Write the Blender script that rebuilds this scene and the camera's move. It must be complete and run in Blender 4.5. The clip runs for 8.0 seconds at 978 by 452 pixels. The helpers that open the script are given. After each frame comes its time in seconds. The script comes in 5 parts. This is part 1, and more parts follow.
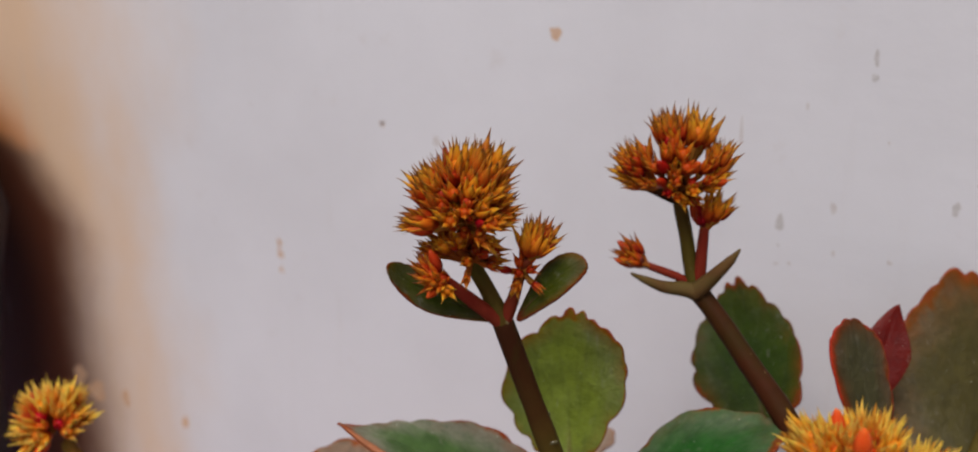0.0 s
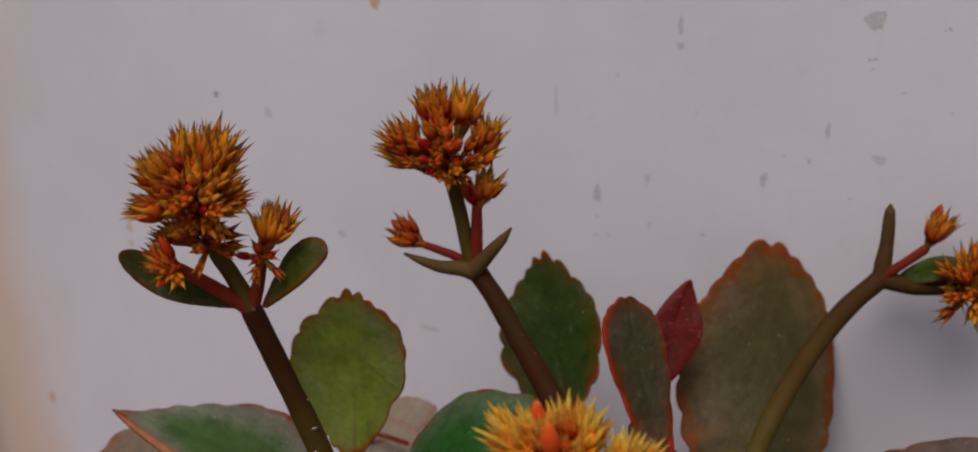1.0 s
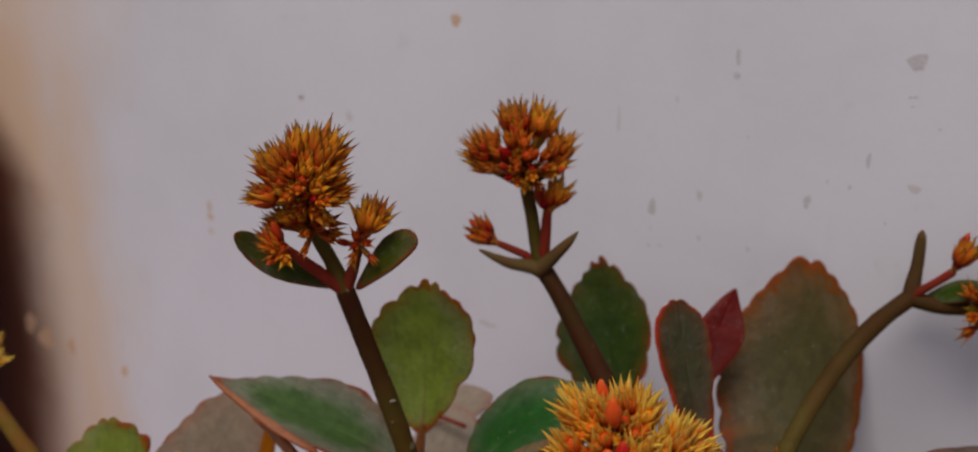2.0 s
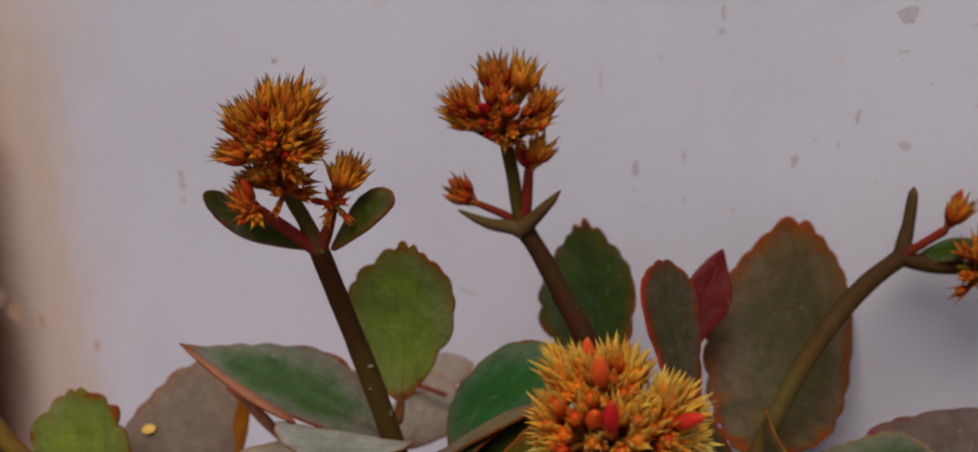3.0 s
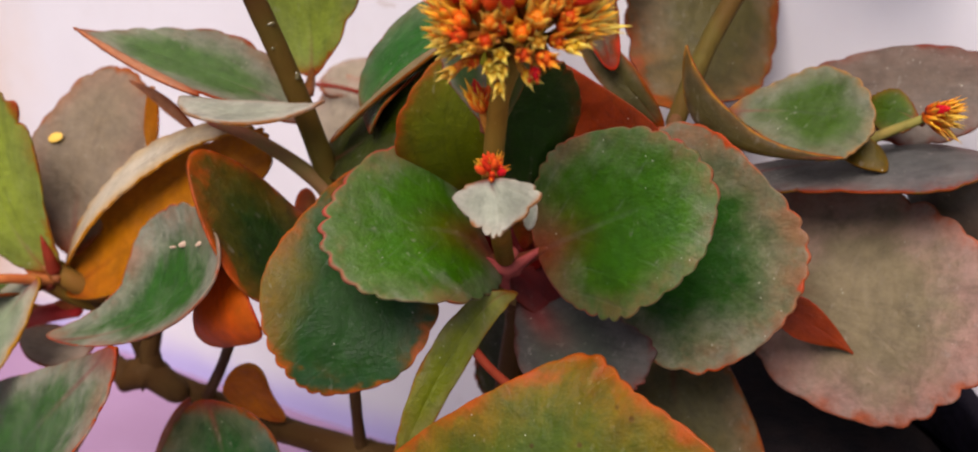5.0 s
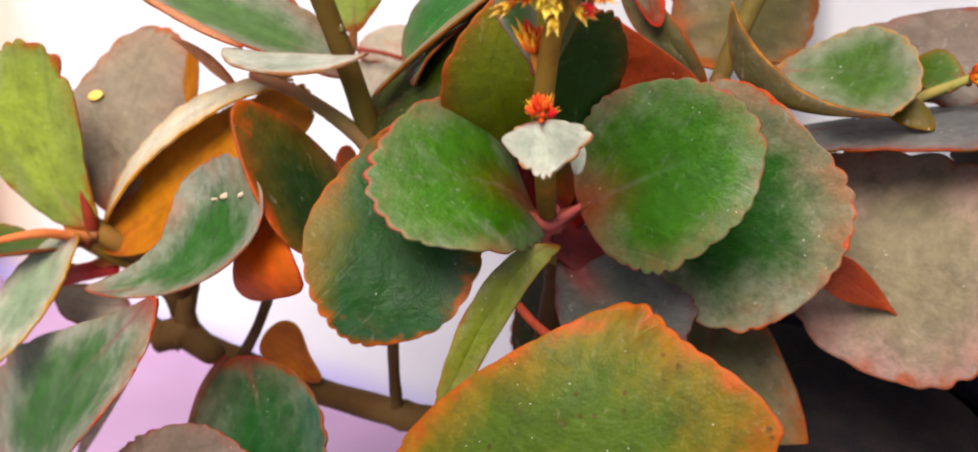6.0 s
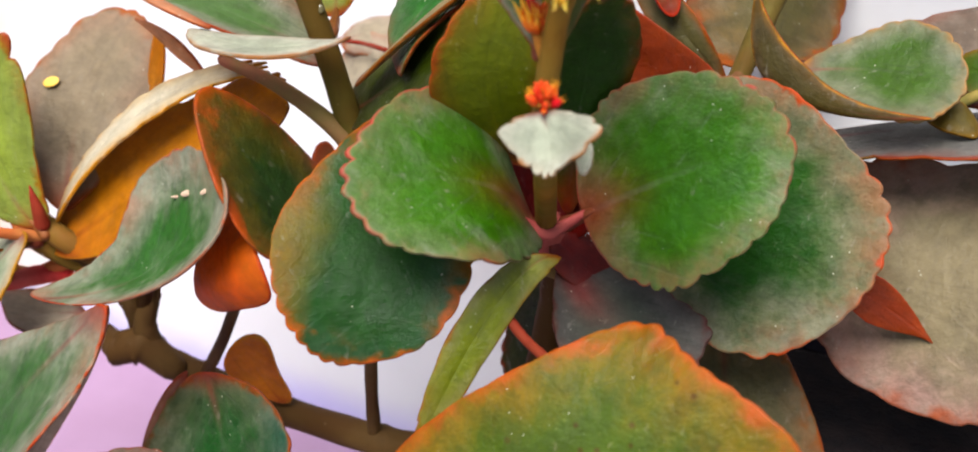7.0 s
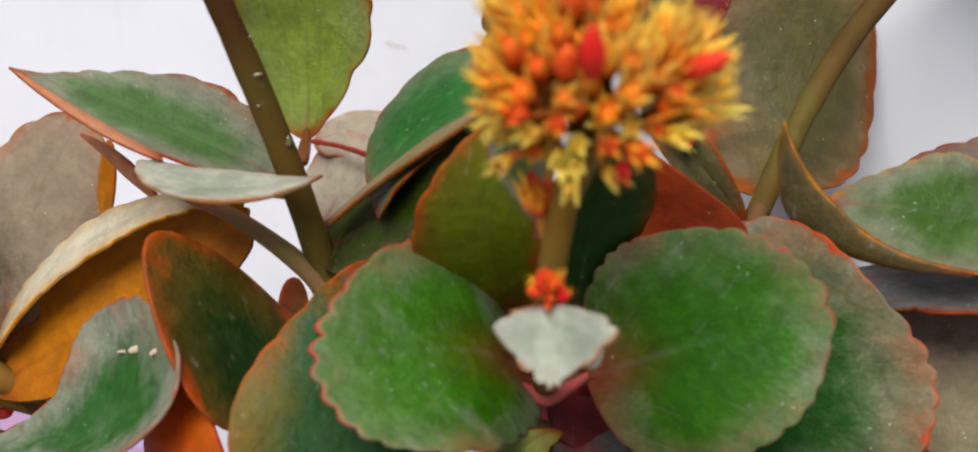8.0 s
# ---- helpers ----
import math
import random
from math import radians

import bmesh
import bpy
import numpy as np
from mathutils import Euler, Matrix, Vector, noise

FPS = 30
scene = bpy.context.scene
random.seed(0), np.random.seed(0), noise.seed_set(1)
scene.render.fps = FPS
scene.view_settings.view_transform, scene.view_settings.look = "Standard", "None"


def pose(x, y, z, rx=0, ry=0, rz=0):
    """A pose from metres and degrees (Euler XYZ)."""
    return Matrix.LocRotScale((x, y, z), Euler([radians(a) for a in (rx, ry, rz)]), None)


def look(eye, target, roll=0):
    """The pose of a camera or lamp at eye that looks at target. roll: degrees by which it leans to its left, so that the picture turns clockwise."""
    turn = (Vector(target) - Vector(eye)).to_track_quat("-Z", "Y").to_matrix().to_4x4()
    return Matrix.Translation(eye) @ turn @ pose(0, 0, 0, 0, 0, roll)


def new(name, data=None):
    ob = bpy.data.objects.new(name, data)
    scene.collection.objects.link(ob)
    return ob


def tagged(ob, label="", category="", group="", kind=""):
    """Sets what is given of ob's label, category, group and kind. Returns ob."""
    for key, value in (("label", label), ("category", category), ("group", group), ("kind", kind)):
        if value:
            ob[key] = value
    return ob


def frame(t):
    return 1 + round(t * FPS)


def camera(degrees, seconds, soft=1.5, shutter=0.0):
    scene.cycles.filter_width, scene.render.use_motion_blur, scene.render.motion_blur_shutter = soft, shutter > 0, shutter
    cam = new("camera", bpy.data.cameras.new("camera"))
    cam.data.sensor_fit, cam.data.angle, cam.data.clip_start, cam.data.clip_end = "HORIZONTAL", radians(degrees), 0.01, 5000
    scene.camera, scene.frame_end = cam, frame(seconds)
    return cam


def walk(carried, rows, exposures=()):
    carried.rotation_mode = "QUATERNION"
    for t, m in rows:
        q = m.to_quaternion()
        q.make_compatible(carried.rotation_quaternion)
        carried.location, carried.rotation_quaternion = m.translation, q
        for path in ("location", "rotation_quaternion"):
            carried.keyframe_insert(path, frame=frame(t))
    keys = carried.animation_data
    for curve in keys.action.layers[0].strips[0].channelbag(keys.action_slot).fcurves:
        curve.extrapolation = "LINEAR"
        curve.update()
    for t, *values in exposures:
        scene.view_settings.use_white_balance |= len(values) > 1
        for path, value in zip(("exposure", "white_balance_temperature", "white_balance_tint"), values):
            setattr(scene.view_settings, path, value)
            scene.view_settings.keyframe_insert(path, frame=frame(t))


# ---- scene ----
cam = camera(40.3, 8.0, soft=1.9)
PATH = [
    (0, (-0.0003, 0.0011, 0.4593), (-0.1479, 0.2408, 0.3557), -0.55),
    (0.3, (0.0178, 0.0144, 0.4693), (-0.1322, 0.2524, 0.3651), -0.67),
    (0.5, (0.0337, 0.0325, 0.4627), (-0.1165, 0.2675, 0.3521), -0.72),
    (1, (0.0470, 0.0435, 0.4623), (-0.0970, 0.2808, 0.3485), -1.23),
    (1.5, (0.0626, 0.0156, 0.4712), (-0.0861, 0.2508, 0.3590), 0.69),
    (1.7, (0.0619, 0.0036, 0.4744), (-0.0903, 0.2374, 0.3639), 1.42),
    (2.8, (0.0485, 0.0091, 0.4737), (-0.0964, 0.2458, 0.3598), 1.08),
    (3, (0.0525, 0.0122, 0.4637), (-0.0933, 0.2478, 0.3487), 1.29),
    (3.5, (0.0498, 0.0011, 0.4380), (-0.0963, 0.2332, 0.3164), 1.28),
    (4, (0.0532, 0.0028, 0.4268), (-0.0868, 0.2350, 0.2986), 0.51),
    (4.5, (0.0556, 0.0031, 0.4214), (-0.0827, 0.2312, 0.2840), -1.47),
    (5, (0.0696, 0.0106, 0.4059), (-0.0611, 0.2382, 0.2606), -1.46),
    (5.2, (0.0686, 0.0093, 0.4048), (-0.0629, 0.2360, 0.2588), -1.60),
    (6.3, (0.0654, 0.0001, 0.3883), (-0.0690, 0.2278, 0.2465), -0.91),
    (6.5, (0.0681, 0.0062, 0.3872), (-0.0651, 0.2350, 0.2460), -0.84),
    (7, (0.0483, 0.0294, 0.3709), (-0.0846, 0.2592, 0.2311), 0.44),
    (7.5, (0.0133, 0.0646, 0.3753), (-0.1154, 0.2970, 0.2359), 0.94),
    (8, (0.0198, 0.0734, 0.3837), (-0.1093, 0.3055, 0.2441), 1.01),
]
walk(cam, [(t, look(eye, target, roll)) for t, eye, target, roll in PATH],
     exposures=[(0.0, 0.38, 6500, 13), (0.5, 0.0, 6500, 15), (1.0, -0.12, 6500, 16), (3.0, -0.08, 6450, 18), (4.0, -0.14, 6150, 26),
                (4.5, 0.22, 6450, 23), (5.0, 1.10, 6750, 20), (6.4, 1.75, 6500, 9), (7.5, 1.50, 6300, 6), (8.0, 1.24, 6200, 5)])

cam.data.dof.use_dof = True
cam.data.dof.focus_distance = 0.337
cam.data.dof.aperture_fstop = 14.0

# ---- world and light ----
world = bpy.data.worlds.new("sky")
scene.world = world
world.use_nodes = True
wn = world.node_tree.nodes
sky = wn.new("ShaderNodeTexSky")
sky.sky_type = "NISHITA"
sky.sun_disc = False
sky.sun_elevation = radians(60)
sky.sun_rotation = radians(171)
sky.air_density, sky.dust_density = 1.0, 2.0
wn["Background"].inputs["Strength"].default_value = 0.056
world.node_tree.links.new(sky.outputs["Color"], wn["Background"].inputs["Color"])
sun_data = bpy.data.lights.new("sun", "SUN")
sun_data.energy = 2.9
sun_data.angle = radians(38)
sun_data.color = (1.0, 0.95, 0.89)
sun = new("sun", sun_data)
sun.matrix_world = look((0.15, -1.1, 2.7), (-0.1, 0.3, 0.2))


# ---- materials ----
def material(name):
    m = bpy.data.materials.new(name)
    m.use_nodes = True
    nt = m.node_tree
    return m, nt, nt.nodes["Principled BSDF"]


def node(nt, kind, **values):
    n = nt.nodes.new(kind)
    for key, value in values.items():
        n.inputs[key.replace("_", " ")].default_value = value
    return n


def mixed(nt, fac, a, b):
    """Mix two colours; each input is a socket or a value."""
    n = nt.nodes.new("ShaderNodeMix")
    n.data_type = "RGBA"
    for socket, value in ((n.inputs[0], fac), (n.inputs[6], a), (n.inputs[7], b)):
        if isinstance(value, bpy.types.NodeSocket):
            nt.links.new(value, socket)
        elif isinstance(value, tuple):
            socket.default_value = (*value, 1.0)
        else:
            socket.default_value = value
    return n.outputs[2]


def ramp(nt, value, low, high, out_low=0.0, out_high=1.0):
    n = nt.nodes.new("ShaderNodeMapRange")
    n.interpolation_type = "SMOOTHSTEP"
    nt.links.new(value, n.inputs[0])
    for i, x in enumerate((low, high, out_low, out_high)):
        n.inputs[i + 1].default_value = x
    return n.outputs[0]


def times(nt, a, b):
    n = nt.nodes.new("ShaderNodeMath")
    n.operation = "MULTIPLY"
    for socket, value in zip(n.inputs, (a, b)):
        if isinstance(value, bpy.types.NodeSocket):
            nt.links.new(value, socket)
        else:
            socket.default_value = value
    return n.outputs[0]


def grain(nt, scale, detail=3.0, rough=0.55, stretch=None):
    co = nt.nodes.new("ShaderNodeTexCoord").outputs["Object"]
    if stretch:
        mp = nt.nodes.new("ShaderNodeMapping")
        mp.inputs["Scale"].default_value = stretch
        nt.links.new(co, mp.inputs["Vector"])
        co = mp.outputs["Vector"]
    n = node(nt, "ShaderNodeTexNoise", Scale=scale, Detail=detail, Roughness=rough)
    nt.links.new(co, n.inputs["Vector"])
    return n.outputs["Fac"]


def bumped(nt, bsdf, height, strength, distance):
    b = node(nt, "ShaderNodeBump", Strength=strength, Distance=distance)
    nt.links.new(height, b.inputs["Height"])
    nt.links.new(b.outputs["Normal"], bsdf.inputs["Normal"])


def attribute(nt, name):
    n = nt.nodes.new("ShaderNodeAttribute")
    n.attribute_name = name
    return n.outputs["Fac"]


def calc(nt, kind, a, b=0.0, c=0.0):
    """One arithmetic node; each input is a socket or a number."""
    n = nt.nodes.new("ShaderNodeMath")
    n.operation = kind
    for socket, value in zip(n.inputs, (a, b, c)):
        if isinstance(value, bpy.types.NodeSocket):
            nt.links.new(value, socket)
        else:
            socket.default_value = value
    return n.outputs[0]


def leaf_material(name, heart, outer, margin, rim_from=0.5, glow=0.32, rough=0.46, dots=True, bloom=0.35, freckles=0.0, side=None, veins=0.045):
    """A waxy leaf: heart colour streaked from the foot, pale bloom and a flush towards the outside, coloured margin.
    side: (+1 or -1, colour, share) for a half that has turned another colour."""
    heart, outer, margin = (tuple(0.72 * x for x in colour) for colour in (heart, outer, margin))
    m, nt, bsdf = material(name)
    rim, foot, along, across = (attribute(nt, n) for n in ("rim", "foot", "along", "across"))
    info = nt.nodes.new("ShaderNodeObjectInfo").outputs["Random"]
    wide = grain(nt, 55.0, 3.0)
    fine = grain(nt, 420.0, 4.0, 0.65)
    ray = nt.nodes.new("ShaderNodeCombineXYZ")
    nt.links.new(times(nt, calc(nt, "ARCTAN2", across, calc(nt, "ADD", along, 0.22)), 5.0), ray.inputs[0])
    nt.links.new(times(nt, along, 1.6), ray.inputs[1])
    nt.links.new(times(nt, info, 60.0), ray.inputs[2])
    rays = node(nt, "ShaderNodeTexNoise", Scale=1.7, Detail=5.0, Roughness=0.62)
    nt.links.new(ray.outputs[0], rays.inputs["Vector"])
    rays = rays.outputs["Fac"]
    mottle = grain(nt, 170.0, 6.0, 0.72)
    edge = calc(nt, "MULTIPLY_ADD", wide, 0.9, calc(nt, "MULTIPLY_ADD", rays, 0.45, calc(nt, "MULTIPLY_ADD", mottle, 0.36, rim)))
    c = mixed(nt, ramp(nt, edge, 1.22, 1.84), heart, outer)
    c = mixed(nt, times(nt, ramp(nt, rays, 0.50, 0.72), 0.42), c, tuple(x * 0.5 for x in heart))
    c = mixed(nt, times(nt, ramp(nt, grain(nt, 95.0, 5.0, 0.7), 0.5, 0.68), 0.42), c, tuple(x * 0.5 for x in heart))
    if side:
        c = mixed(nt, times(nt, ramp(nt, calc(nt, "MULTIPLY_ADD", wide, 0.5, times(nt, across, side[0])), 0.62, 1.20), side[2]), c, tuple(0.72 * x for x in side[1]))
    film = tuple(0.35 * x + 0.65 * y for x, y in zip(outer, (0.27, 0.26, 0.225)))
    powder = times(nt, ramp(nt, grain(nt, 42.0, 6.0, 0.7, (1.0, 1.6, 0.7)), 0.44, 0.70), ramp(nt, rim, 0.30, 0.92, 0.25, 1.0))
    c = mixed(nt, times(nt, powder, 0.85 * bloom), c, film)
    c = mixed(nt, times(nt, ramp(nt, fine, 0.52, 0.75), 0.25), c, tuple(x * 0.55 for x in heart))
    scuff = grain(nt, 430.0, 3.0, 0.6, (1.0, 1.0, 0.25))
    c = mixed(nt, times(nt, times(nt, ramp(nt, scuff, 0.60, 0.74), ramp(nt, wide, 0.40, 0.60)), 0.46), c, film)
    aside = calc(nt, "ABSOLUTE", across)
    rib = times(nt, ramp(nt, aside, 0.05, 0.012), ramp(nt, along, 0.85, 0.1))
    wave = calc(nt, "SINE", times(nt, calc(nt, "MULTIPLY_ADD", aside, -0.55, along), 34.0))
    lateral = times(nt, ramp(nt, wave, 0.90, 1.0), ramp(nt, rays, 0.40, 0.62))
    c = mixed(nt, times(nt, calc(nt, "MAXIMUM", times(nt, rib, 2.0), lateral), veins), c, tuple(0.5 * x + 0.16 for x in outer))
    c = mixed(nt, times(nt, ramp(nt, foot, 0.0, 1.0), 0.8), c, (0.155, 0.030, 0.032))
    flush = times(nt, ramp(nt, rim, 0.66, 1.0), ramp(nt, grain(nt, 62.0, 4.0, 0.65), 0.42, 0.64))
    c = mixed(nt, times(nt, flush, 0.55), c, tuple(0.55 * x + 0.45 * y for x, y in zip(margin, outer)))
    edge2 = calc(nt, "MULTIPLY_ADD", grain(nt, 130.0, 3.0), 0.6, rim)
    c = mixed(nt, ramp(nt, edge2, rim_from + 0.72, 1.42), c, margin)
    c = mixed(nt, times(nt, ramp(nt, rim, 0.972, 0.996), times(nt, ramp(nt, grain(nt, 110.0, 4.0, 0.7), 0.36, 0.60, 0.1, 1.0), ramp(nt, grain(nt, 30.0, 2.0), 0.38, 0.56, 0.2, 1.0))), c, margin)
    # pale specks, along with tiny glints put into the colour
    if dots:
        vor = node(nt, "ShaderNodeTexVoronoi", Scale=330.0)
        nt.links.new(nt.nodes.new("ShaderNodeTexCoord").outputs["Object"], vor.inputs["Vector"])
        c = mixed(nt, times(nt, times(nt, ramp(nt, vor.outputs["Distance"], 0.1, 0.04), ramp(nt, grain(nt, 90.0), 0.50, 0.58)), 0.5), c, (0.6, 0.6, 0.5))
    if freckles:
        pits = node(nt, "ShaderNodeTexVoronoi", Scale=210.0)
        nt.links.new(nt.nodes.new("ShaderNodeTexCoord").outputs["Object"], pits.inputs["Vector"])
        c = mixed(nt, times(nt, times(nt, ramp(nt, pits.outputs["Distance"], 0.22, 0.1), ramp(nt, grain(nt, 60.0), 0.46, 0.58)), freckles), c, (0.05, 0.02, 0.006))
    vivid = node(nt, "ShaderNodeHueSaturation", Saturation=1.26)
    nt.links.new(ramp(nt, mottle, 0.36, 0.64, 0.88, 1.13), vivid.inputs["Value"])
    nt.links.new(c, vivid.inputs["Color"])
    c = vivid.outputs[0]
    nt.links.new(c, bsdf.inputs["Base Color"])
    nt.links.new(ramp(nt, wide, 0.3, 0.7, rough - 0.10, rough + 0.14), bsdf.inputs["Roughness"])
    relief = calc(nt, "MULTIPLY_ADD", lateral, -0.03, calc(nt, "MULTIPLY_ADD", grain(nt, 48.0, 2.0), 0.9, times(nt, grain(nt, 150.0, 7.0, 0.68), 0.55)))
    bumped(nt, bsdf, relief, 0.75, 0.0026)
    bsdf.inputs["Specular IOR Level"].default_value = 0.26
    tr = nt.nodes.new("ShaderNodeBsdfTranslucent")
    nt.links.new(c, tr.inputs["Color"])
    mx = nt.nodes.new("ShaderNodeMixShader")
    mx.inputs[0].default_value = glow
    nt.links.new(bsdf.outputs[0], mx.inputs[1])
    nt.links.new(tr.outputs[0], mx.inputs[2])
    nt.links.new(mx.outputs[0], nt.nodes["Material Output"].inputs["Surface"])
    return m


RUST = (0.29, 0.052, 0.016)
GREEN = leaf_material("leaf_green", (0.046, 0.094, 0.008), (0.092, 0.112, 0.030), RUST)
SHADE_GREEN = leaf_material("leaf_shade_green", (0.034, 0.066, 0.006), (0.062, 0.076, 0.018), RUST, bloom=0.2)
LIME = leaf_material("leaf_light_green", (0.255, 0.310, 0.085), (0.190, 0.225, 0.070), RUST, glow=0.15)
PALE = leaf_material("leaf_pale_green", (0.105, 0.180, 0.068), (0.270, 0.270, 0.205), (0.36, 0.060, 0.030), bloom=0.75)
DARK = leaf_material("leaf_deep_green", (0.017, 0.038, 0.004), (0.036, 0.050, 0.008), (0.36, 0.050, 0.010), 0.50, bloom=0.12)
DARK_GOLD = leaf_material("leaf_deep_green_gold_side", (0.012, 0.054, 0.006), (0.026, 0.066, 0.026), (0.46, 0.095, 0.012), 0.50, bloom=0.12, side=(1, (0.170, 0.110, 0.010), 0.85))
DARK_GILT = leaf_material("leaf_deep_green_gold_edge", (0.012, 0.034, 0.004), (0.085, 0.060, 0.008), (0.46, 0.070, 0.012), 0.44, bloom=0.06)
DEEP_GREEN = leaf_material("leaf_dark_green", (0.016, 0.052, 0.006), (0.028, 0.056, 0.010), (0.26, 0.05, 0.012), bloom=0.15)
BLOOM = leaf_material("leaf_bloomed_green", (0.020, 0.070, 0.020), (0.085, 0.100, 0.055), RUST, bloom=0.5, side=(-1, (0.030, 0.105, 0.080), 0.6))
OLIVE = leaf_material("leaf_olive", (0.060, 0.100, 0.006), (0.200, 0.125, 0.010), (0.44, 0.080, 0.010), 0.40, bloom=0.15, freckles=0.7)
OLIVE_LIGHT = leaf_material("leaf_light_olive", (0.130, 0.155, 0.011), (0.160, 0.130, 0.013), (0.40, 0.070, 0.008), 0.42, bloom=0.15)
YELLOW = leaf_material("leaf_yellow_green", (0.145, 0.170, 0.030), (0.18, 0.175, 0.05), (0.30, 0.09, 0.015))
MAUVE = leaf_material("leaf_mauve", (0.140, 0.105, 0.082), (0.165, 0.122, 0.100), (0.22, 0.05, 0.035), bloom=0.5, veins=0.0)
SILVER = leaf_material("leaf_silver_grey", (0.115, 0.115, 0.110), (0.145, 0.135, 0.130), (0.22, 0.05, 0.035), bloom=0.5, veins=0.0)
DEEP_RED = leaf_material("leaf_deep_red", (0.165, 0.018, 0.015), (0.185, 0.026, 0.022), (0.20, 0.03, 0.02), bloom=0.12, veins=0.0)
ORANGE_RED = leaf_material("leaf_orange_red", (0.72, 0.130, 0.025), (0.70, 0.165, 0.040), (0.46, 0.05, 0.015), glow=0.5, bloom=0.15, veins=0.0)
SLATE = leaf_material("leaf_slate_green", (0.050, 0.060, 0.046), (0.100, 0.092, 0.085), (0.14, 0.05, 0.04), bloom=0.4, veins=0.0)
WINE = leaf_material("leaf_foot_wine_red", (0.120, 0.020, 0.020), (0.150, 0.036, 0.034), (0.13, 0.03, 0.02), bloom=0.15, veins=0.0)
ROSE = leaf_material("leaf_rose", (0.21, 0.095, 0.075), (0.24, 0.125, 0.095), (0.26, 0.05, 0.03), bloom=0.3)
PALE_CREAM = leaf_material("leaf_pale_cream_edge", (0.055, 0.105, 0.022), (0.165, 0.180, 0.115), (0.40, 0.22, 0.11), bloom=0.5)
TAN_GREEN = leaf_material("leaf_green_tan_edge", (0.020, 0.080, 0.012), (0.185, 0.175, 0.110), (0.46, 0.12, 0.080), 0.6, bloom=0.6)
TAN = leaf_material("leaf_tan", (0.078, 0.062, 0.024), (0.085, 0.054, 0.020), (0.50, 0.26, 0.10), 0.45, bloom=0.3)
GREY = leaf_material("leaf_grey_underside", (0.165, 0.140, 0.092), (0.20, 0.150, 0.108), (0.24, 0.07, 0.025), bloom=0.3, veins=0.0)
GREY_BROWN = leaf_material("leaf_brown_underside", (0.235, 0.185, 0.130), (0.290, 0.205, 0.150), (0.33, 0.085, 0.030), bloom=0.3, veins=0.0)
OLIVE_UNDER = leaf_material("leaf_olive_underside", (0.094, 0.081, 0.033), (0.164, 0.112, 0.060), (0.34, 0.070, 0.020), 0.44, bloom=0.25, veins=0.0)
OLIVE_RED_EDGE = leaf_material("leaf_olive_red_edge", (0.06216, 0.05772, 0.02664), (0.0925, 0.0592, 0.03108), (0.55, 0.040, 0.014), 0.46, bloom=0.4, veins=0.0)
BEIGE = leaf_material("leaf_beige", (0.27, 0.215, 0.125), (0.27, 0.195, 0.115), (0.28, 0.09, 0.03), veins=0.0)
MINT = leaf_material("leaf_mint_green", (0.040, 0.128, 0.034), (0.105, 0.165, 0.080), RUST, bloom=0.32)
DUSTY = leaf_material("leaf_dusty_beige", (0.41, 0.35, 0.27), (0.46, 0.38, 0.31), (0.36, 0.10, 0.04), bloom=0.3, veins=0.0)
WHITE = leaf_material("leaf_white", (0.38, 0.40, 0.32), (0.48, 0.475, 0.40), (0.34, 0.16, 0.08), bloom=0.5, veins=0.0)
BLUSH = leaf_material("leaf_blush", (0.52, 0.27, 0.18), (0.55, 0.27, 0.18), (0.30, 0.07, 0.03), bloom=0.2)
BLUSH_GREY = leaf_material("leaf_blush_grey", (0.2484, 0.207, 0.138), (0.4232, 0.2852, 0.2484), (0.44, 0.17, 0.12), bloom=0.3, veins=0.0)
BRACT_GREEN = leaf_material("bract_green", (0.070, 0.088, 0.015), (0.092, 0.090, 0.028), RUST)
RED = leaf_material("leaf_red", (0.24, 0.034, 0.010), (0.26, 0.045, 0.014), (0.42, 0.04, 0.012), bloom=0.1)
ORANGE_UNDER = leaf_material("leaf_orange_underside", (0.62, 0.215, 0.014), (0.62, 0.190, 0.016), (0.62, 0.30, 0.09), glow=0.5, bloom=0.15, veins=0.0)
CENTRE = leaf_material("leaf_bright_green", (0.040, 0.140, 0.010), (0.105, 0.160, 0.060), (0.40, 0.125, 0.105), 0.64, bloom=0.65, veins=0.10)
SAGE = leaf_material("leaf_sage", (0.042, 0.112, 0.030), (0.250, 0.255, 0.195), (0.44, 0.100, 0.065), 0.62, bloom=0.75)
SAGE_OCHRE = leaf_material("leaf_sage_ochre_edge", (0.24, 0.29, 0.19), (0.44, 0.41, 0.32), (0.42, 0.20, 0.04), 0.5, bloom=0.8)
CREAM = leaf_material("leaf_cream", (0.62, 0.56, 0.45), (0.60, 0.49, 0.34), (0.58, 0.26, 0.06), bloom=0.12, veins=0.0)
OLIVE_RIM = leaf_material("leaf_olive_rimmed", (0.095, 0.072, 0.018), (0.12, 0.08, 0.022), (0.30, 0.16, 0.05), 0.42, bloom=0.1)
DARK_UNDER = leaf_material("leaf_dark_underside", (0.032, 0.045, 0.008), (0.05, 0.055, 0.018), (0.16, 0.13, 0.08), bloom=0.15)


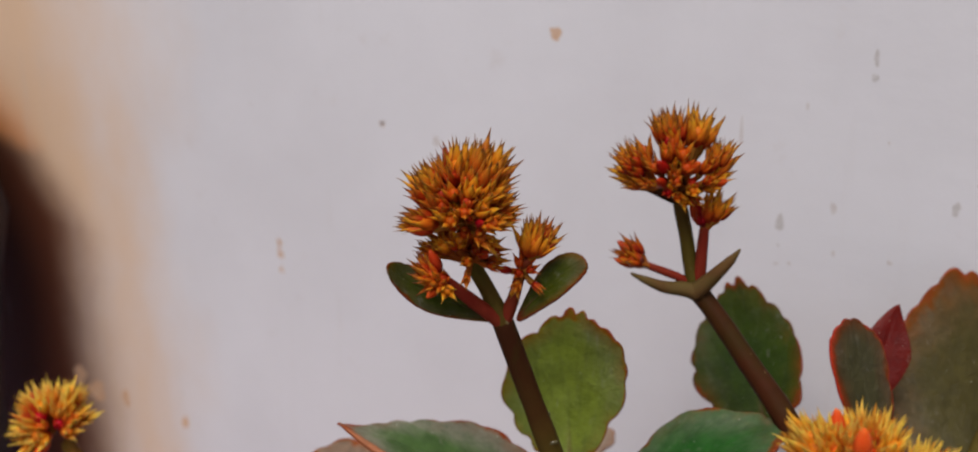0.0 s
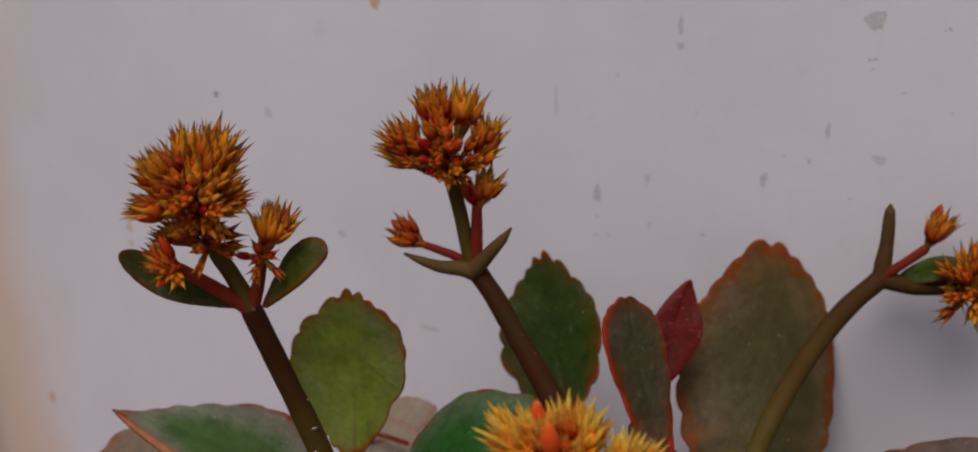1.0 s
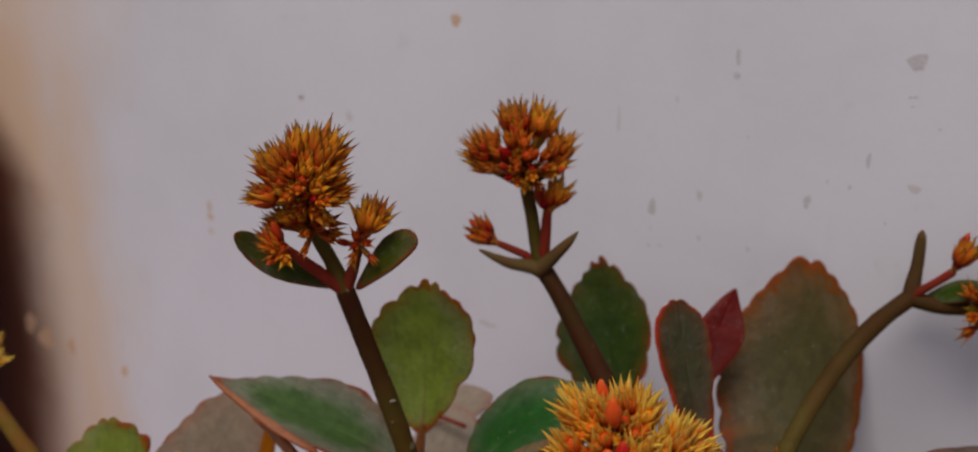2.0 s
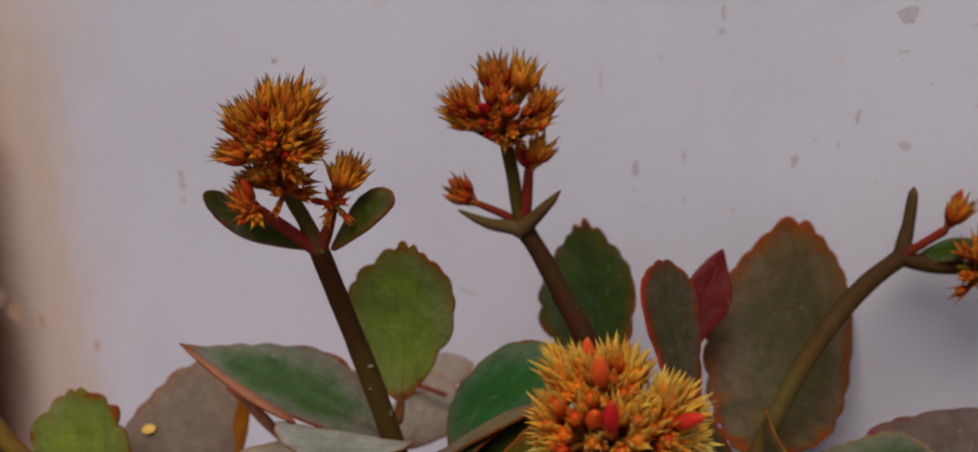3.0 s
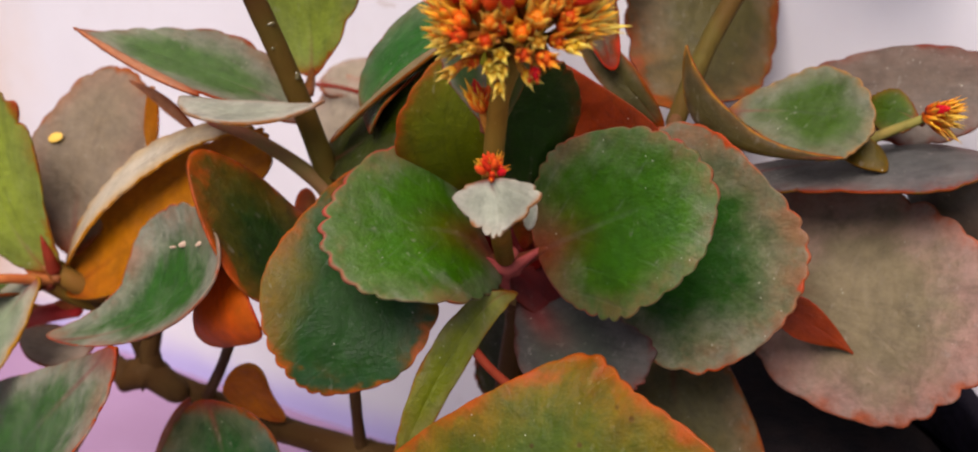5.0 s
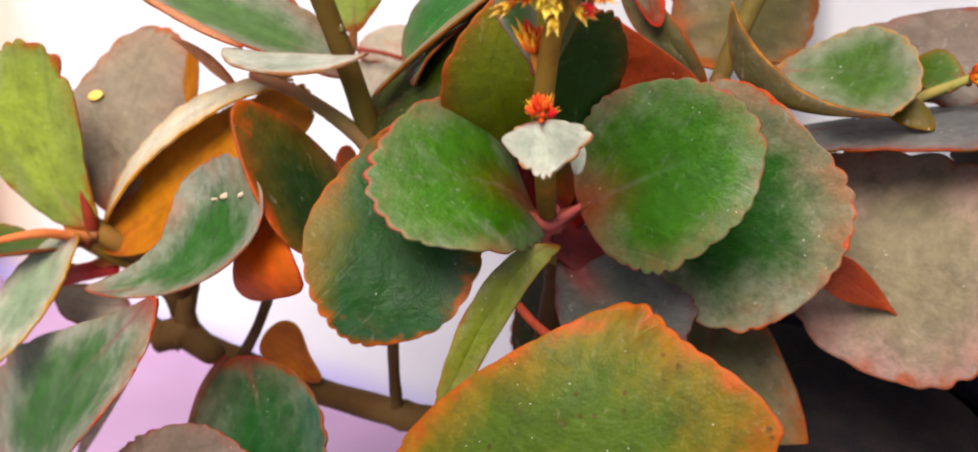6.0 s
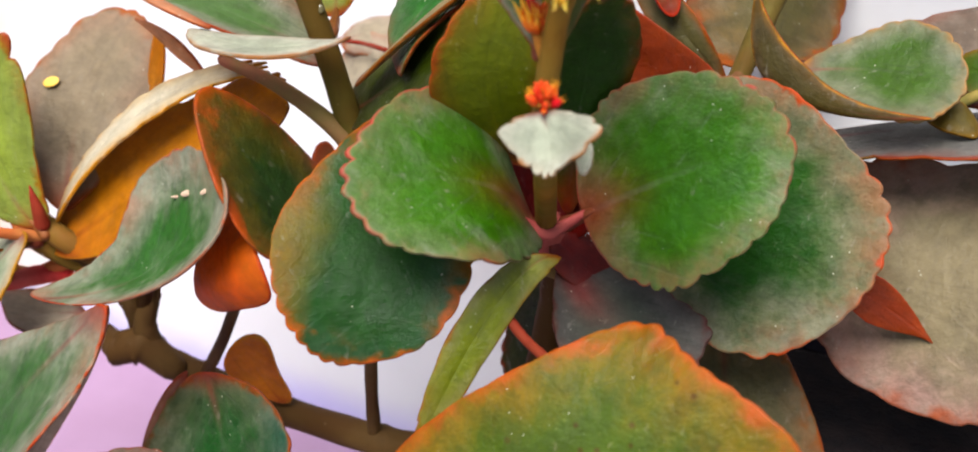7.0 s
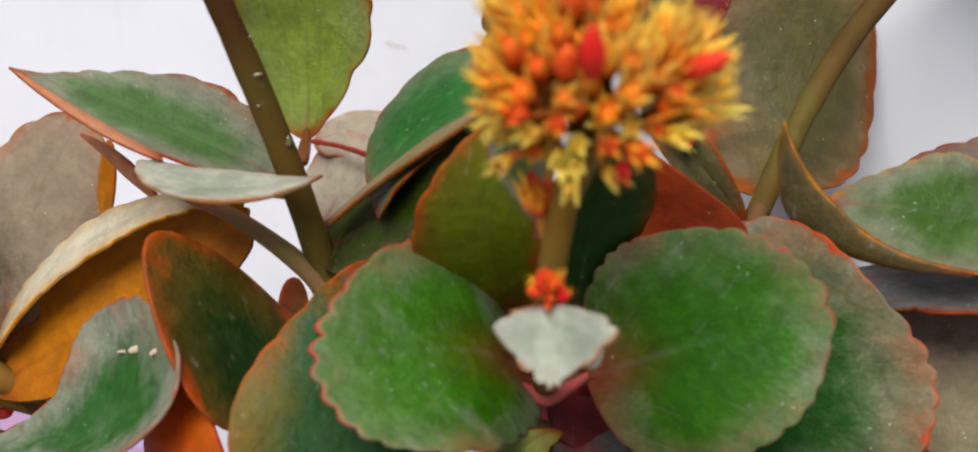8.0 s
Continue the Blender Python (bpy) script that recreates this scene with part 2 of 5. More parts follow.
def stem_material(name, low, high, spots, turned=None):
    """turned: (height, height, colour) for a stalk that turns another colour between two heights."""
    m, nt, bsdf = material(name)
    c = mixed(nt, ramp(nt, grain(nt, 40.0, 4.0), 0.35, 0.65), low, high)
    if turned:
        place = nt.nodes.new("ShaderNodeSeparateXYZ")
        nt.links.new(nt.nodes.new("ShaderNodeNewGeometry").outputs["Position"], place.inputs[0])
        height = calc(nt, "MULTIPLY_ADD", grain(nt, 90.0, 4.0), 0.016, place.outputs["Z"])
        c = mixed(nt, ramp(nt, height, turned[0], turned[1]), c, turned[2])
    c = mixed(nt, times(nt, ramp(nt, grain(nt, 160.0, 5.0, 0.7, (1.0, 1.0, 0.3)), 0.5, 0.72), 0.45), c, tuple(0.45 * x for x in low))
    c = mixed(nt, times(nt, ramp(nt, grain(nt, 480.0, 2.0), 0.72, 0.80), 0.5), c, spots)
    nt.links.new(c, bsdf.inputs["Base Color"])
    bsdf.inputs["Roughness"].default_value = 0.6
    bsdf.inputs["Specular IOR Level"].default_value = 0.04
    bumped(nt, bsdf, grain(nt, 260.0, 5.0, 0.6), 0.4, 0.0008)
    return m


STEM = stem_material("stem_olive", (0.068, 0.053, 0.009), (0.074, 0.034, 0.008), (0.22, 0.18, 0.09))
STEM_RED = stem_material("stem_red", (0.03744, 0.00936, 0.0036), (0.02592, 0.01368, 0.00288), (0.18, 0.12, 0.06))
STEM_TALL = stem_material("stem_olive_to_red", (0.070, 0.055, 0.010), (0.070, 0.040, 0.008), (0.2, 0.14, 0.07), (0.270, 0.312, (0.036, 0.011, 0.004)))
STEM_BENT = stem_material("stem_olive_to_brown", (0.072, 0.055, 0.012), (0.074, 0.042, 0.010), (0.22, 0.17, 0.09), (0.262, 0.300, (0.046, 0.021, 0.006)))
BUD_STALK = stem_material("bud_stalk", (0.30, 0.075, 0.012), (0.24, 0.11, 0.018), (0.36, 0.2, 0.06))
STEM_PALE = stem_material("stem_olive_orange", (0.150, 0.072, 0.010), (0.110, 0.070, 0.012), (0.26, 0.18, 0.08))
PETIOLE_RED = stem_material("petiole_red", (0.170, 0.018, 0.010), (0.130, 0.026, 0.010), (0.17, 0.07, 0.04))
STEM_BROWN = stem_material("stem_brown_red", (0.082, 0.058, 0.018), (0.090, 0.036, 0.016), (0.2, 0.14, 0.08))
STEM_GREEN = stem_material("stem_yellow_green", (0.150, 0.140, 0.035), (0.170, 0.110, 0.030), (0.26, 0.22, 0.10))
PETIOLE_ORANGE = stem_material("petiole_orange", (0.34, 0.085, 0.025), (0.30, 0.120, 0.035), (0.36, 0.2, 0.1))
STEM_OCHRE = stem_material("stem_ochre", (0.105, 0.066, 0.010), (0.120, 0.048, 0.010), (0.24, 0.17, 0.08))
RED_FOOT = stem_material("stem_bright_red", (0.36, 0.022, 0.020), (0.42, 0.080, 0.075), (0.4, 0.2, 0.16))
FOOT_PINK = stem_material("leaf_foot_pink", (0.26, 0.060, 0.050), (0.20, 0.034, 0.032), (0.34, 0.16, 0.13))
STEM_ROSE = stem_material("stem_olive_rose", (0.125, 0.090, 0.030), (0.210, 0.062, 0.042), (0.28, 0.2, 0.12))
WOODY = stem_material("stem_brown", (0.050, 0.024, 0.008), (0.066, 0.036, 0.012), (0.2, 0.16, 0.1))


def bud_material(name, foot_colour, body, tip, point=None):
    m, nt, bsdf = material(name)
    a = nt.nodes.new("ShaderNodeAttribute")
    a.attribute_name = "rim"
    c = mixed(nt, ramp(nt, a.outputs["Fac"], 0.12, 0.52), foot_colour, body)
    c = mixed(nt, ramp(nt, a.outputs["Fac"], 0.50, 0.88), c, tip)
    if point:
        c = mixed(nt, times(nt, ramp(nt, a.outputs["Fac"], 0.84, 0.97), 0.8), c, point)
    c = mixed(nt, times(nt, ramp(nt, grain(nt, 900.0, 3.0), 0.45, 0.7), 0.25), c, tuple(0.6 * x for x in body))
    info = nt.nodes.new("ShaderNodeObjectInfo")
    hsv = nt.nodes.new("ShaderNodeHueSaturation")
    nt.links.new(ramp(nt, info.outputs["Random"], 0.0, 1.0, 0.490, 0.512), hsv.inputs["Hue"])
    nt.links.new(ramp(nt, info.outputs["Random"], 0.0, 1.0, 0.75, 1.2), hsv.inputs["Value"])
    nt.links.new(c, hsv.inputs["Color"])
    nt.links.new(hsv.outputs[0], bsdf.inputs["Base Color"])
    bsdf.inputs["Roughness"].default_value = 0.5
    bsdf.inputs["Specular IOR Level"].default_value = 0.1
    bsdf.inputs["Subsurface Weight"].default_value = 0.3
    bsdf.inputs["Subsurface Radius"].default_value = (0.002, 0.001, 0.0005)
    return m


BUD_YELLOW = bud_material("bud_yellow", (0.44, 0.026, 0.005), (0.52, 0.150, 0.007), (0.54, 0.34, 0.050))
BUD_ORANGE = bud_material("bud_orange", (0.42, 0.020, 0.004), (0.52, 0.080, 0.006), (0.54, 0.25, 0.020))
BUD_OLIVE = bud_material("bud_olive", (0.38, 0.075, 0.010), (0.45, 0.230, 0.015), (0.50, 0.36, 0.070))
BUD_RED = bud_material("bud_red", (0.36, 0.024, 0.006), (0.50, 0.026, 0.008), (0.48, 0.080, 0.012))
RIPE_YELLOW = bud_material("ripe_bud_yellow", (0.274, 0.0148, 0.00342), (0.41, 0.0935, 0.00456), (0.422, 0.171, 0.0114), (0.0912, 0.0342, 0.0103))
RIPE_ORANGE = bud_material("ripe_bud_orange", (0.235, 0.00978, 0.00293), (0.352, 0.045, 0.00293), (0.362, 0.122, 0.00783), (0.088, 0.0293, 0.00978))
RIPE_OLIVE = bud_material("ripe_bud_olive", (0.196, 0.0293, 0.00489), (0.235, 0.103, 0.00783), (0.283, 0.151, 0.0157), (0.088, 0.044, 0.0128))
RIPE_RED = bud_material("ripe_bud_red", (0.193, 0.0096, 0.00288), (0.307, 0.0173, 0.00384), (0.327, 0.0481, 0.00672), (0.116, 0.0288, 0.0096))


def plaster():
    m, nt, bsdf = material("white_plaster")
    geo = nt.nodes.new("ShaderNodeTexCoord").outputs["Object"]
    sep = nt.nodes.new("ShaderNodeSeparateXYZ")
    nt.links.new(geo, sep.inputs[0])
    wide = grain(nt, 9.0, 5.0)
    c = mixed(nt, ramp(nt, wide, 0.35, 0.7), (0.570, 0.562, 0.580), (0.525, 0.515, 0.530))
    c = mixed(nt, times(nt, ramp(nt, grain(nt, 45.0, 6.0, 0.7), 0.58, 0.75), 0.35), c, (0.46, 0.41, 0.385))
    # rusty run-off with warm bounced light put into the colour, from the jar's side
    run = nt.nodes.new("ShaderNodeMath")
    run.operation = "MULTIPLY_ADD"
    nt.links.new(grain(nt, 14.0, 5.0, 0.6, (1.0, 1.0, 0.5)), run.inputs[0])
    run.inputs[1].default_value = 0.16
    nt.links.new(sep.outputs["X"], run.inputs[2])
    c = mixed(nt, ramp(nt, run.outputs[0], -0.33, -0.46, 0.0, 0.85), c, (0.57, 0.37, 0.21))
    # soft brown patch beside the jar, orange at its upper end
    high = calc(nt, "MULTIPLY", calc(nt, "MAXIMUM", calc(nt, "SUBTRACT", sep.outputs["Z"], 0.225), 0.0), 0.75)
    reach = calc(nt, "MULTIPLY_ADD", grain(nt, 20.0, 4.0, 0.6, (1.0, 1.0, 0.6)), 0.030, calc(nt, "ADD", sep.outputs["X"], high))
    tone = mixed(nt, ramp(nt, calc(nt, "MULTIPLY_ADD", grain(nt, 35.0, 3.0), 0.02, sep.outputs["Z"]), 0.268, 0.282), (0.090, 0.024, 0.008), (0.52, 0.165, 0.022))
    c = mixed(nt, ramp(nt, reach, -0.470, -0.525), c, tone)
    # violet towards the wall's foot: shade and ledge bounce put into the colour
    c = mixed(nt, ramp(nt, calc(nt, "MULTIPLY_ADD", grain(nt, 30.0, 3.0), 0.012, sep.outputs["Z"]), 0.034, 0.008, 0.0, 0.85), c, (0.34, 0.30, 0.56))
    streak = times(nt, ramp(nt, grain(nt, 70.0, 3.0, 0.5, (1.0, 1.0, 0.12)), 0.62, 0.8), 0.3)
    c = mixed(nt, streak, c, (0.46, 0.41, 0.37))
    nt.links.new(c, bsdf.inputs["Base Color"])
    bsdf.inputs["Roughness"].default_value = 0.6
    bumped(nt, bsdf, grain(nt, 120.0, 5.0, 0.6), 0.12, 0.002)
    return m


def plain(name, one, two, scale, rough, bump=0.2, size=0.001, gloss=0.3):
    m, nt, bsdf = material(name)
    nt.links.new(mixed(nt, ramp(nt, grain(nt, scale, 5.0), 0.35, 0.68), one, two), bsdf.inputs["Base Color"])
    bsdf.inputs["Roughness"].default_value = rough
    bsdf.inputs["Specular IOR Level"].default_value = gloss
    bumped(nt, bsdf, grain(nt, scale * 6, 4.0), bump, size)
    return m


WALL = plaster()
LILAC = plain("lilac_paint", (0.235, 0.145, 0.235), (0.210, 0.125, 0.205), 12.0, 0.5)
GROUND = plain("grey_concrete", (0.32, 0.30, 0.28), (0.24, 0.23, 0.21), 3.0, 0.8)
BLACK = plain("black_plastic", (0.0028, 0.0020, 0.0044), (0.0055, 0.0040, 0.0085), 40.0, 0.5, 0.5, 0.002, 0.15)
SOIL = plain("dark_soil", (0.004, 0.003, 0.004), (0.010, 0.006, 0.006), 120.0, 0.9, 0.9, 0.004, 0.1)
CLAY = plain("dark_clay", (0.026, 0.020, 0.024), (0.045, 0.022, 0.016), 20.0, 0.7, 0.4, 0.002)
CLAY_RIM = plain("brown_clay", (0.16, 0.06, 0.02), (0.11, 0.04, 0.015), 30.0, 0.6, 0.4, 0.002)
SPECK_YELLOW = plain("yellow_speck", (0.62, 0.38, 0.06), (0.54, 0.32, 0.05), 400.0, 0.6)
SPECK_PALE = plain("pale_speck", (0.34, 0.26, 0.19), (0.30, 0.20, 0.14), 400.0, 0.7)
DROPLET = plain("water_droplet", (0.050, 0.040, 0.012), (0.075, 0.062, 0.025), 300.0, 0.06, 0.0, 0.0001, 0.5)
STAIN_GREY = plain("grey_stain", (0.41, 0.385, 0.375), (0.47, 0.445, 0.44), 700.0, 0.8)
STAIN_FAINT = plain("faint_stain", (0.50, 0.465, 0.45), (0.47, 0.43, 0.42), 700.0, 0.8)
STAIN_RUST = plain("rust_stain", (0.46, 0.29, 0.19), (0.52, 0.38, 0.28), 700.0, 0.8)
STAIN_ORANGE = plain("orange_stain", (0.49, 0.29, 0.17), (0.53, 0.35, 0.22), 300.0, 0.9)


# ---- building helpers ----
def part(name, bm, mats, parent, label="", smooth=True):
    """Link a bmesh, given in world metres, as one mesh under a thing or part."""
    origin = parent.matrix_world.translation.copy() if parent else Vector()
    bmesh.ops.translate(bm, verts=bm.verts, vec=-origin)
    me = bpy.data.meshes.new(name)
    bm.to_mesh(me)
    bm.free()
    for m in mats if isinstance(mats, (list, tuple)) else [mats]:
        me.materials.append(m)
    me.polygons.foreach_set("use_smooth", [smooth] * len(me.polygons))
    ob = new(name, me)
    ob.parent = parent
    return tagged(ob, label)


def thing(name, at, label, category, group="", kind=""):
    e = new(name)
    e.empty_display_size = 0.02
    e.location = at
    bpy.context.view_layer.update()
    return tagged(e, label, category, group, kind)


def box(bm, lo, hi):
    g = bmesh.ops.create_cube(bm, size=1.0)
    c, s = (Vector(lo) + Vector(hi)) / 2, Vector(hi) - Vector(lo)
    for v in g["verts"]:
        v.co = Vector((v.co.x * s.x, v.co.y * s.y, v.co.z * s.z)) + c


def spline(points, steps):
    """Catmull-Rom through points."""
    p = [Vector(q) for q in points]
    p = [2 * p[0] - p[1], *p, 2 * p[-1] - p[-2]]
    out = []
    for i in range(1, len(p) - 2):
        for k in range(steps):
            t = k / steps
            a, b, c, d = p[i - 1], p[i], p[i + 1], p[i + 2]
            out.append(0.5 * (2 * b + (c - a) * t + (2 * a - 5 * b + 4 * c - d) * t * t + (3 * b - a - 3 * c + d) * t ** 3))
    return out + [p[-2]]


def tube(bm, points, radii, sides=10, steps=6, knots=0.0):
    """A rounded stalk through the points; knots: swelling at the given points."""
    path = spline(points, steps)
    last = len(path) - 1
    rings = []
    side = Vector((1, 0, 0))
    for i, c in enumerate(path):
        d = (path[min(i + 1, last)] - path[max(i - 1, 0)]).normalized()
        side = (side - d * side.dot(d)).normalized()
        up = d.cross(side)
        s = i / last * (len(radii) - 1)
        k = min(int(s), len(radii) - 2)
        r = radii[k] + (radii[k + 1] - radii[k]) * (s - k)
        if knots and i % steps == 0 and 0 < i < last:
            r *= 1 + knots
        r *= 1 + 0.06 * noise.noise(c * 150)
        rings.append([bm.verts.new(c + r * (math.cos(a) * side + math.sin(a) * up)) for a in [2 * math.pi * j / sides for j in range(sides)]])
    for end, toward in ((0, 1), (-1, -2)):
        c = path[end]
        d = (c - path[toward]).normalized()
        r = (rings[end][0].co - c).length
        spokes = [v.co - c for v in rings[end]]
        for k, out in ((0.8, 0.5), (0.4, 0.85)):
            ring = [bm.verts.new(c + q * k + d * r * out) for q in spokes]
            rings.insert(0, ring) if end == 0 else rings.append(ring)
    for a, b in zip(rings, rings[1:]):
        for j in range(sides):
            bm.faces.new((a[j], a[(j + 1) % sides], b[(j + 1) % sides], b[j]))
    bm.faces.new(list(reversed(rings[0])))
    bm.faces.new(rings[-1])


# ---- setting ----
WALL_Y = 0.4337
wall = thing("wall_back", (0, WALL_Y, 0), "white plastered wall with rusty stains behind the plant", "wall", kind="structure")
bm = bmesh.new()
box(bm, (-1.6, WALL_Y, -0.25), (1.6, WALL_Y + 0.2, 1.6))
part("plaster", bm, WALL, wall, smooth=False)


def stain(x, z, w, h, mat, seed):
    """A dried splash or chip, a hair proud of the plaster."""
    rnd = random.Random(seed)
    bm = bmesh.new()
    ph = [rnd.uniform(0, 6.28) for _ in range(4)]
    outer, n = [], 22
    for i in range(n):
        a = 2 * math.pi * i / n
        r = 1 + 0.16 * math.sin(2 * a + ph[0]) + 0.12 * math.sin(3 * a + ph[1]) + 0.1 * math.sin(5 * a + ph[2]) + 0.07 * math.sin(8 * a + ph[3])
        outer.append(Vector((x + w / 2 * r * math.cos(a), WALL_Y, z + h / 2 * r * math.sin(a))))
    low = [bm.verts.new(p + Vector((0, -0.00001, 0))) for p in outer]
    top = [bm.verts.new(p * 0.8 + Vector((x, WALL_Y, z)) * 0.2 + Vector((0, -0.00003, 0))) for p in outer]
    for i in range(n):
        bm.faces.new((low[i], low[(i + 1) % n], top[(i + 1) % n], top[i]))
    bm.faces.new(top)
    bm.normal_update()
    bmesh.ops.reverse_faces(bm, faces=[f for f in bm.faces if f.normal.y > 0])
    part("stain", bm, mat, wall)


stain(-0.0545, 0.3669, 0.0056, 0.0066, STAIN_GREY, 1)
stain(-0.0859, 0.3114, 0.0026, 0.0050, STAIN_GREY, 2)
stain(-0.1454, 0.2960, 0.0026, 0.0075, STAIN_GREY, 3)
stain(-0.1163, 0.3520, 0.0022, 0.0030, STAIN_GREY, 4)
stain(-0.1164, 0.3587, 0.0018, 0.0055, STAIN_GREY, 5)
stain(-0.0662, 0.3309, 0.0018, 0.0048, STAIN_GREY, 6)
stain(-0.2183, 0.2261, 0.0085, 0.0026, STAIN_FAINT, 7)
stain(-0.2365, 0.3545, 0.0042, 0.0060, STAIN_RUST, 8)
stain(-0.3785, 0.2381, 0.0034, 0.0040, STAIN_RUST, 9)
stain(-0.3788, 0.2439, 0.0030, 0.0030, STAIN_RUST, 10)
stain(-0.3785, 0.2305, 0.0022, 0.0032, STAIN_RUST, 11)
stain(-0.2586, 0.2586, 0.0038, 0.0028, STAIN_GREY, 12)
stain(-0.3183, 0.3086, 0.0028, 0.0028, STAIN_FAINT, 13)
stain(-0.0536, 0.3552, 0.0014, 0.0010, STAIN_GREY, 14)
stain(-0.0714, 0.3201, 0.0012, 0.0018, STAIN_GREY, 15)
stain(-0.1616, 0.3272, 0.0010, 0.0120, STAIN_FAINT, 16)
stain(-0.0330, 0.3667, 0.0012, 0.0012, STAIN_GREY, 17)
stain(-0.4488, 0.1488, 0.0012, 0.0020, STAIN_GREY, 18)
stain(-0.4913, 0.1350, 0.0060, 0.0090, STAIN_ORANGE, 19)
stain(-0.4497, 0.1318, 0.0050, 0.0060, STAIN_ORANGE, 20)
stain(-0.5130, 0.1333, 0.0110, 0.0140, STAIN_ORANGE, 21)
stain(-0.5250, 0.1396, 0.0090, 0.0120, STAIN_ORANGE, 22)
stain(-0.3788, 0.2422, 0.0020, 0.0030, STAIN_RUST, 23)
stain(-0.3184, 0.3081, 0.0022, 0.0022, STAIN_RUST, 24)
stain(-0.0553, 0.3549, 0.0012, 0.0010, STAIN_GREY, 30)
stain(-0.0541, 0.3520, 0.0014, 0.0008, STAIN_FAINT, 31)
stain(-0.0442, 0.3460, 0.0014, 0.0008, STAIN_GREY, 32)
stain(-0.0344, 0.3662, 0.0010, 0.0008, STAIN_FAINT, 33)
stain(-0.0297, 0.3417, 0.0012, 0.0010, STAIN_FAINT, 34)
stain(-0.1098, 0.3306, 0.0010, 0.0012, STAIN_FAINT, 35)
stain(-0.0497, 0.3241, 0.0040, 0.0034, STAIN_FAINT, 36)
stain(-0.1266, 0.3047, 0.0026, 0.0036, STAIN_FAINT, 37)
stain(-0.1454, 0.2875, 0.0012, 0.0010, STAIN_GREY, 38)
stain(-0.1458, 0.2803, 0.0016, 0.0012, STAIN_FAINT, 39)
stain(-0.1410, 0.2813, 0.0014, 0.0012, STAIN_FAINT, 40)
stain(-0.1058, 0.2884, 0.0018, 0.0020, STAIN_FAINT, 41)
stain(-0.1254, 0.2881, 0.0016, 0.0020, STAIN_FAINT, 42)
stain(-0.0577, 0.3099, 0.0010, 0.0010, STAIN_GREY, 43)
stain(-0.0796, 0.3204, 0.0012, 0.0014, STAIN_FAINT, 44)
stain(-0.1384, 0.3395, 0.0010, 0.0028, STAIN_FAINT, 45)
stain(-0.3900, 0.3072, 0.0010, 0.0012, STAIN_GREY, 46)
stain(-0.2915, 0.3045, 0.0030, 0.0050, STAIN_FAINT, 47)

ledge = thing("ledge", (0, 0.2, 0), "lilac painted ledge under the plant", "ledge", kind="structure")
bm = bmesh.new()
box(bm, (-1.6, 0.12, -0.25), (1.6, WALL_Y, 0.0))
bmesh.ops.bevel(bm, geom=[e for e in bm.edges if all(v.co.y < 0.13 and v.co.z > -0.01 for v in e.verts)], offset=0.006, segments=3, affect="EDGES")
part("slab", bm, LILAC, ledge, smooth=False)
bm = bmesh.new()
bmesh.ops.create_grid(bm, x_segments=8, y_segments=8, size=300.0)
bmesh.ops.translate(bm, verts=bm.verts, vec=(0, 0, -0.25))
tagged(part("ground", bm, GROUND, None), "grey concrete ground in front of the wall", "ground", kind="structure")


# ---- jar by the wall ----
def lathe(bm, profile, at, sides=40, wobble=0.0):
    rings = []
    for r, z in profile:
        rings.append([bm.verts.new(Vector(at) + Vector((r * (1 + wobble * noise.noise(Vector((math.cos(a) * 2, math.sin(a) * 2, z * 20)))) * math.cos(a),
                                                      r * (1 + wobble * noise.noise(Vector((math.cos(a) * 2, math.sin(a) * 2, z * 20)))) * math.sin(a), z)))
                      for a in [2 * math.pi * j / sides for j in range(sides)]])
    for a, b in zip(rings, rings[1:]):
        for j in range(sides):
            bm.faces.new((a[j], a[(j + 1) % sides], b[(j + 1) % sides], b[j]))
    return rings


JAR = (-0.586, 0.352, 0.0)
jar = thing("clay_jar", JAR, "tall dark clay jar standing beside the stained wall", "jar")
bm = bmesh.new()
rings = lathe(bm, [(0.048, 0.0), (0.053, 0.004), (0.058, 0.04), (0.062, 0.10), (0.065, 0.16), (0.071, 0.205), (0.078, 0.238), (0.074, 0.262), (0.065, 0.283)], JAR, 48, 0.03)
bm.faces.new(rings[0][::-1])
part("body", bm, CLAY, jar)
bm = bmesh.new()
rings = lathe(bm, [(0.0645, 0.2832), (0.060, 0.290), (0.058, 0.302), (0.061, 0.312), (0.058, 0.317), (0.052, 0.312), (0.050, 0.30), (0.054, 0.286)], JAR, 48, 0.04)
part("rim", bm, CLAY_RIM, jar, "brown clay rim")

# ---- nursery pot ----
POT_TOP = (-0.03, 0.345, 0.14)
pot = thing("nursery_bag", (-0.03, 0.345, 0.0), "black plastic nursery bag with a crumpled rim on the ledge", "plant pot")
bm = bmesh.new()
rings = lathe(bm, [(0.056, 0.0), (0.062, 0.004), (0.064, 0.06), (0.067, 0.11), (0.071, 0.138), (0.073, 0.150), (0.070, 0.155), (0.066, 0.148), (0.064, 0.13)], (-0.03, 0.345, 0.0), 72, 0.14)
bm.faces.new(rings[0][::-1])
part("bag", bm, BLACK, pot)
bm = bmesh.new()
rings = lathe(bm, [(0.062, 0.130), (0.05, 0.136), (0.03, 0.139), (0.003, 0.14)], (-0.03, 0.345, 0.0), 40, 0.08)
bm.faces.new(rings[-1])
part("soil", bm, SOIL, pot, "dark crumbly potting soil")

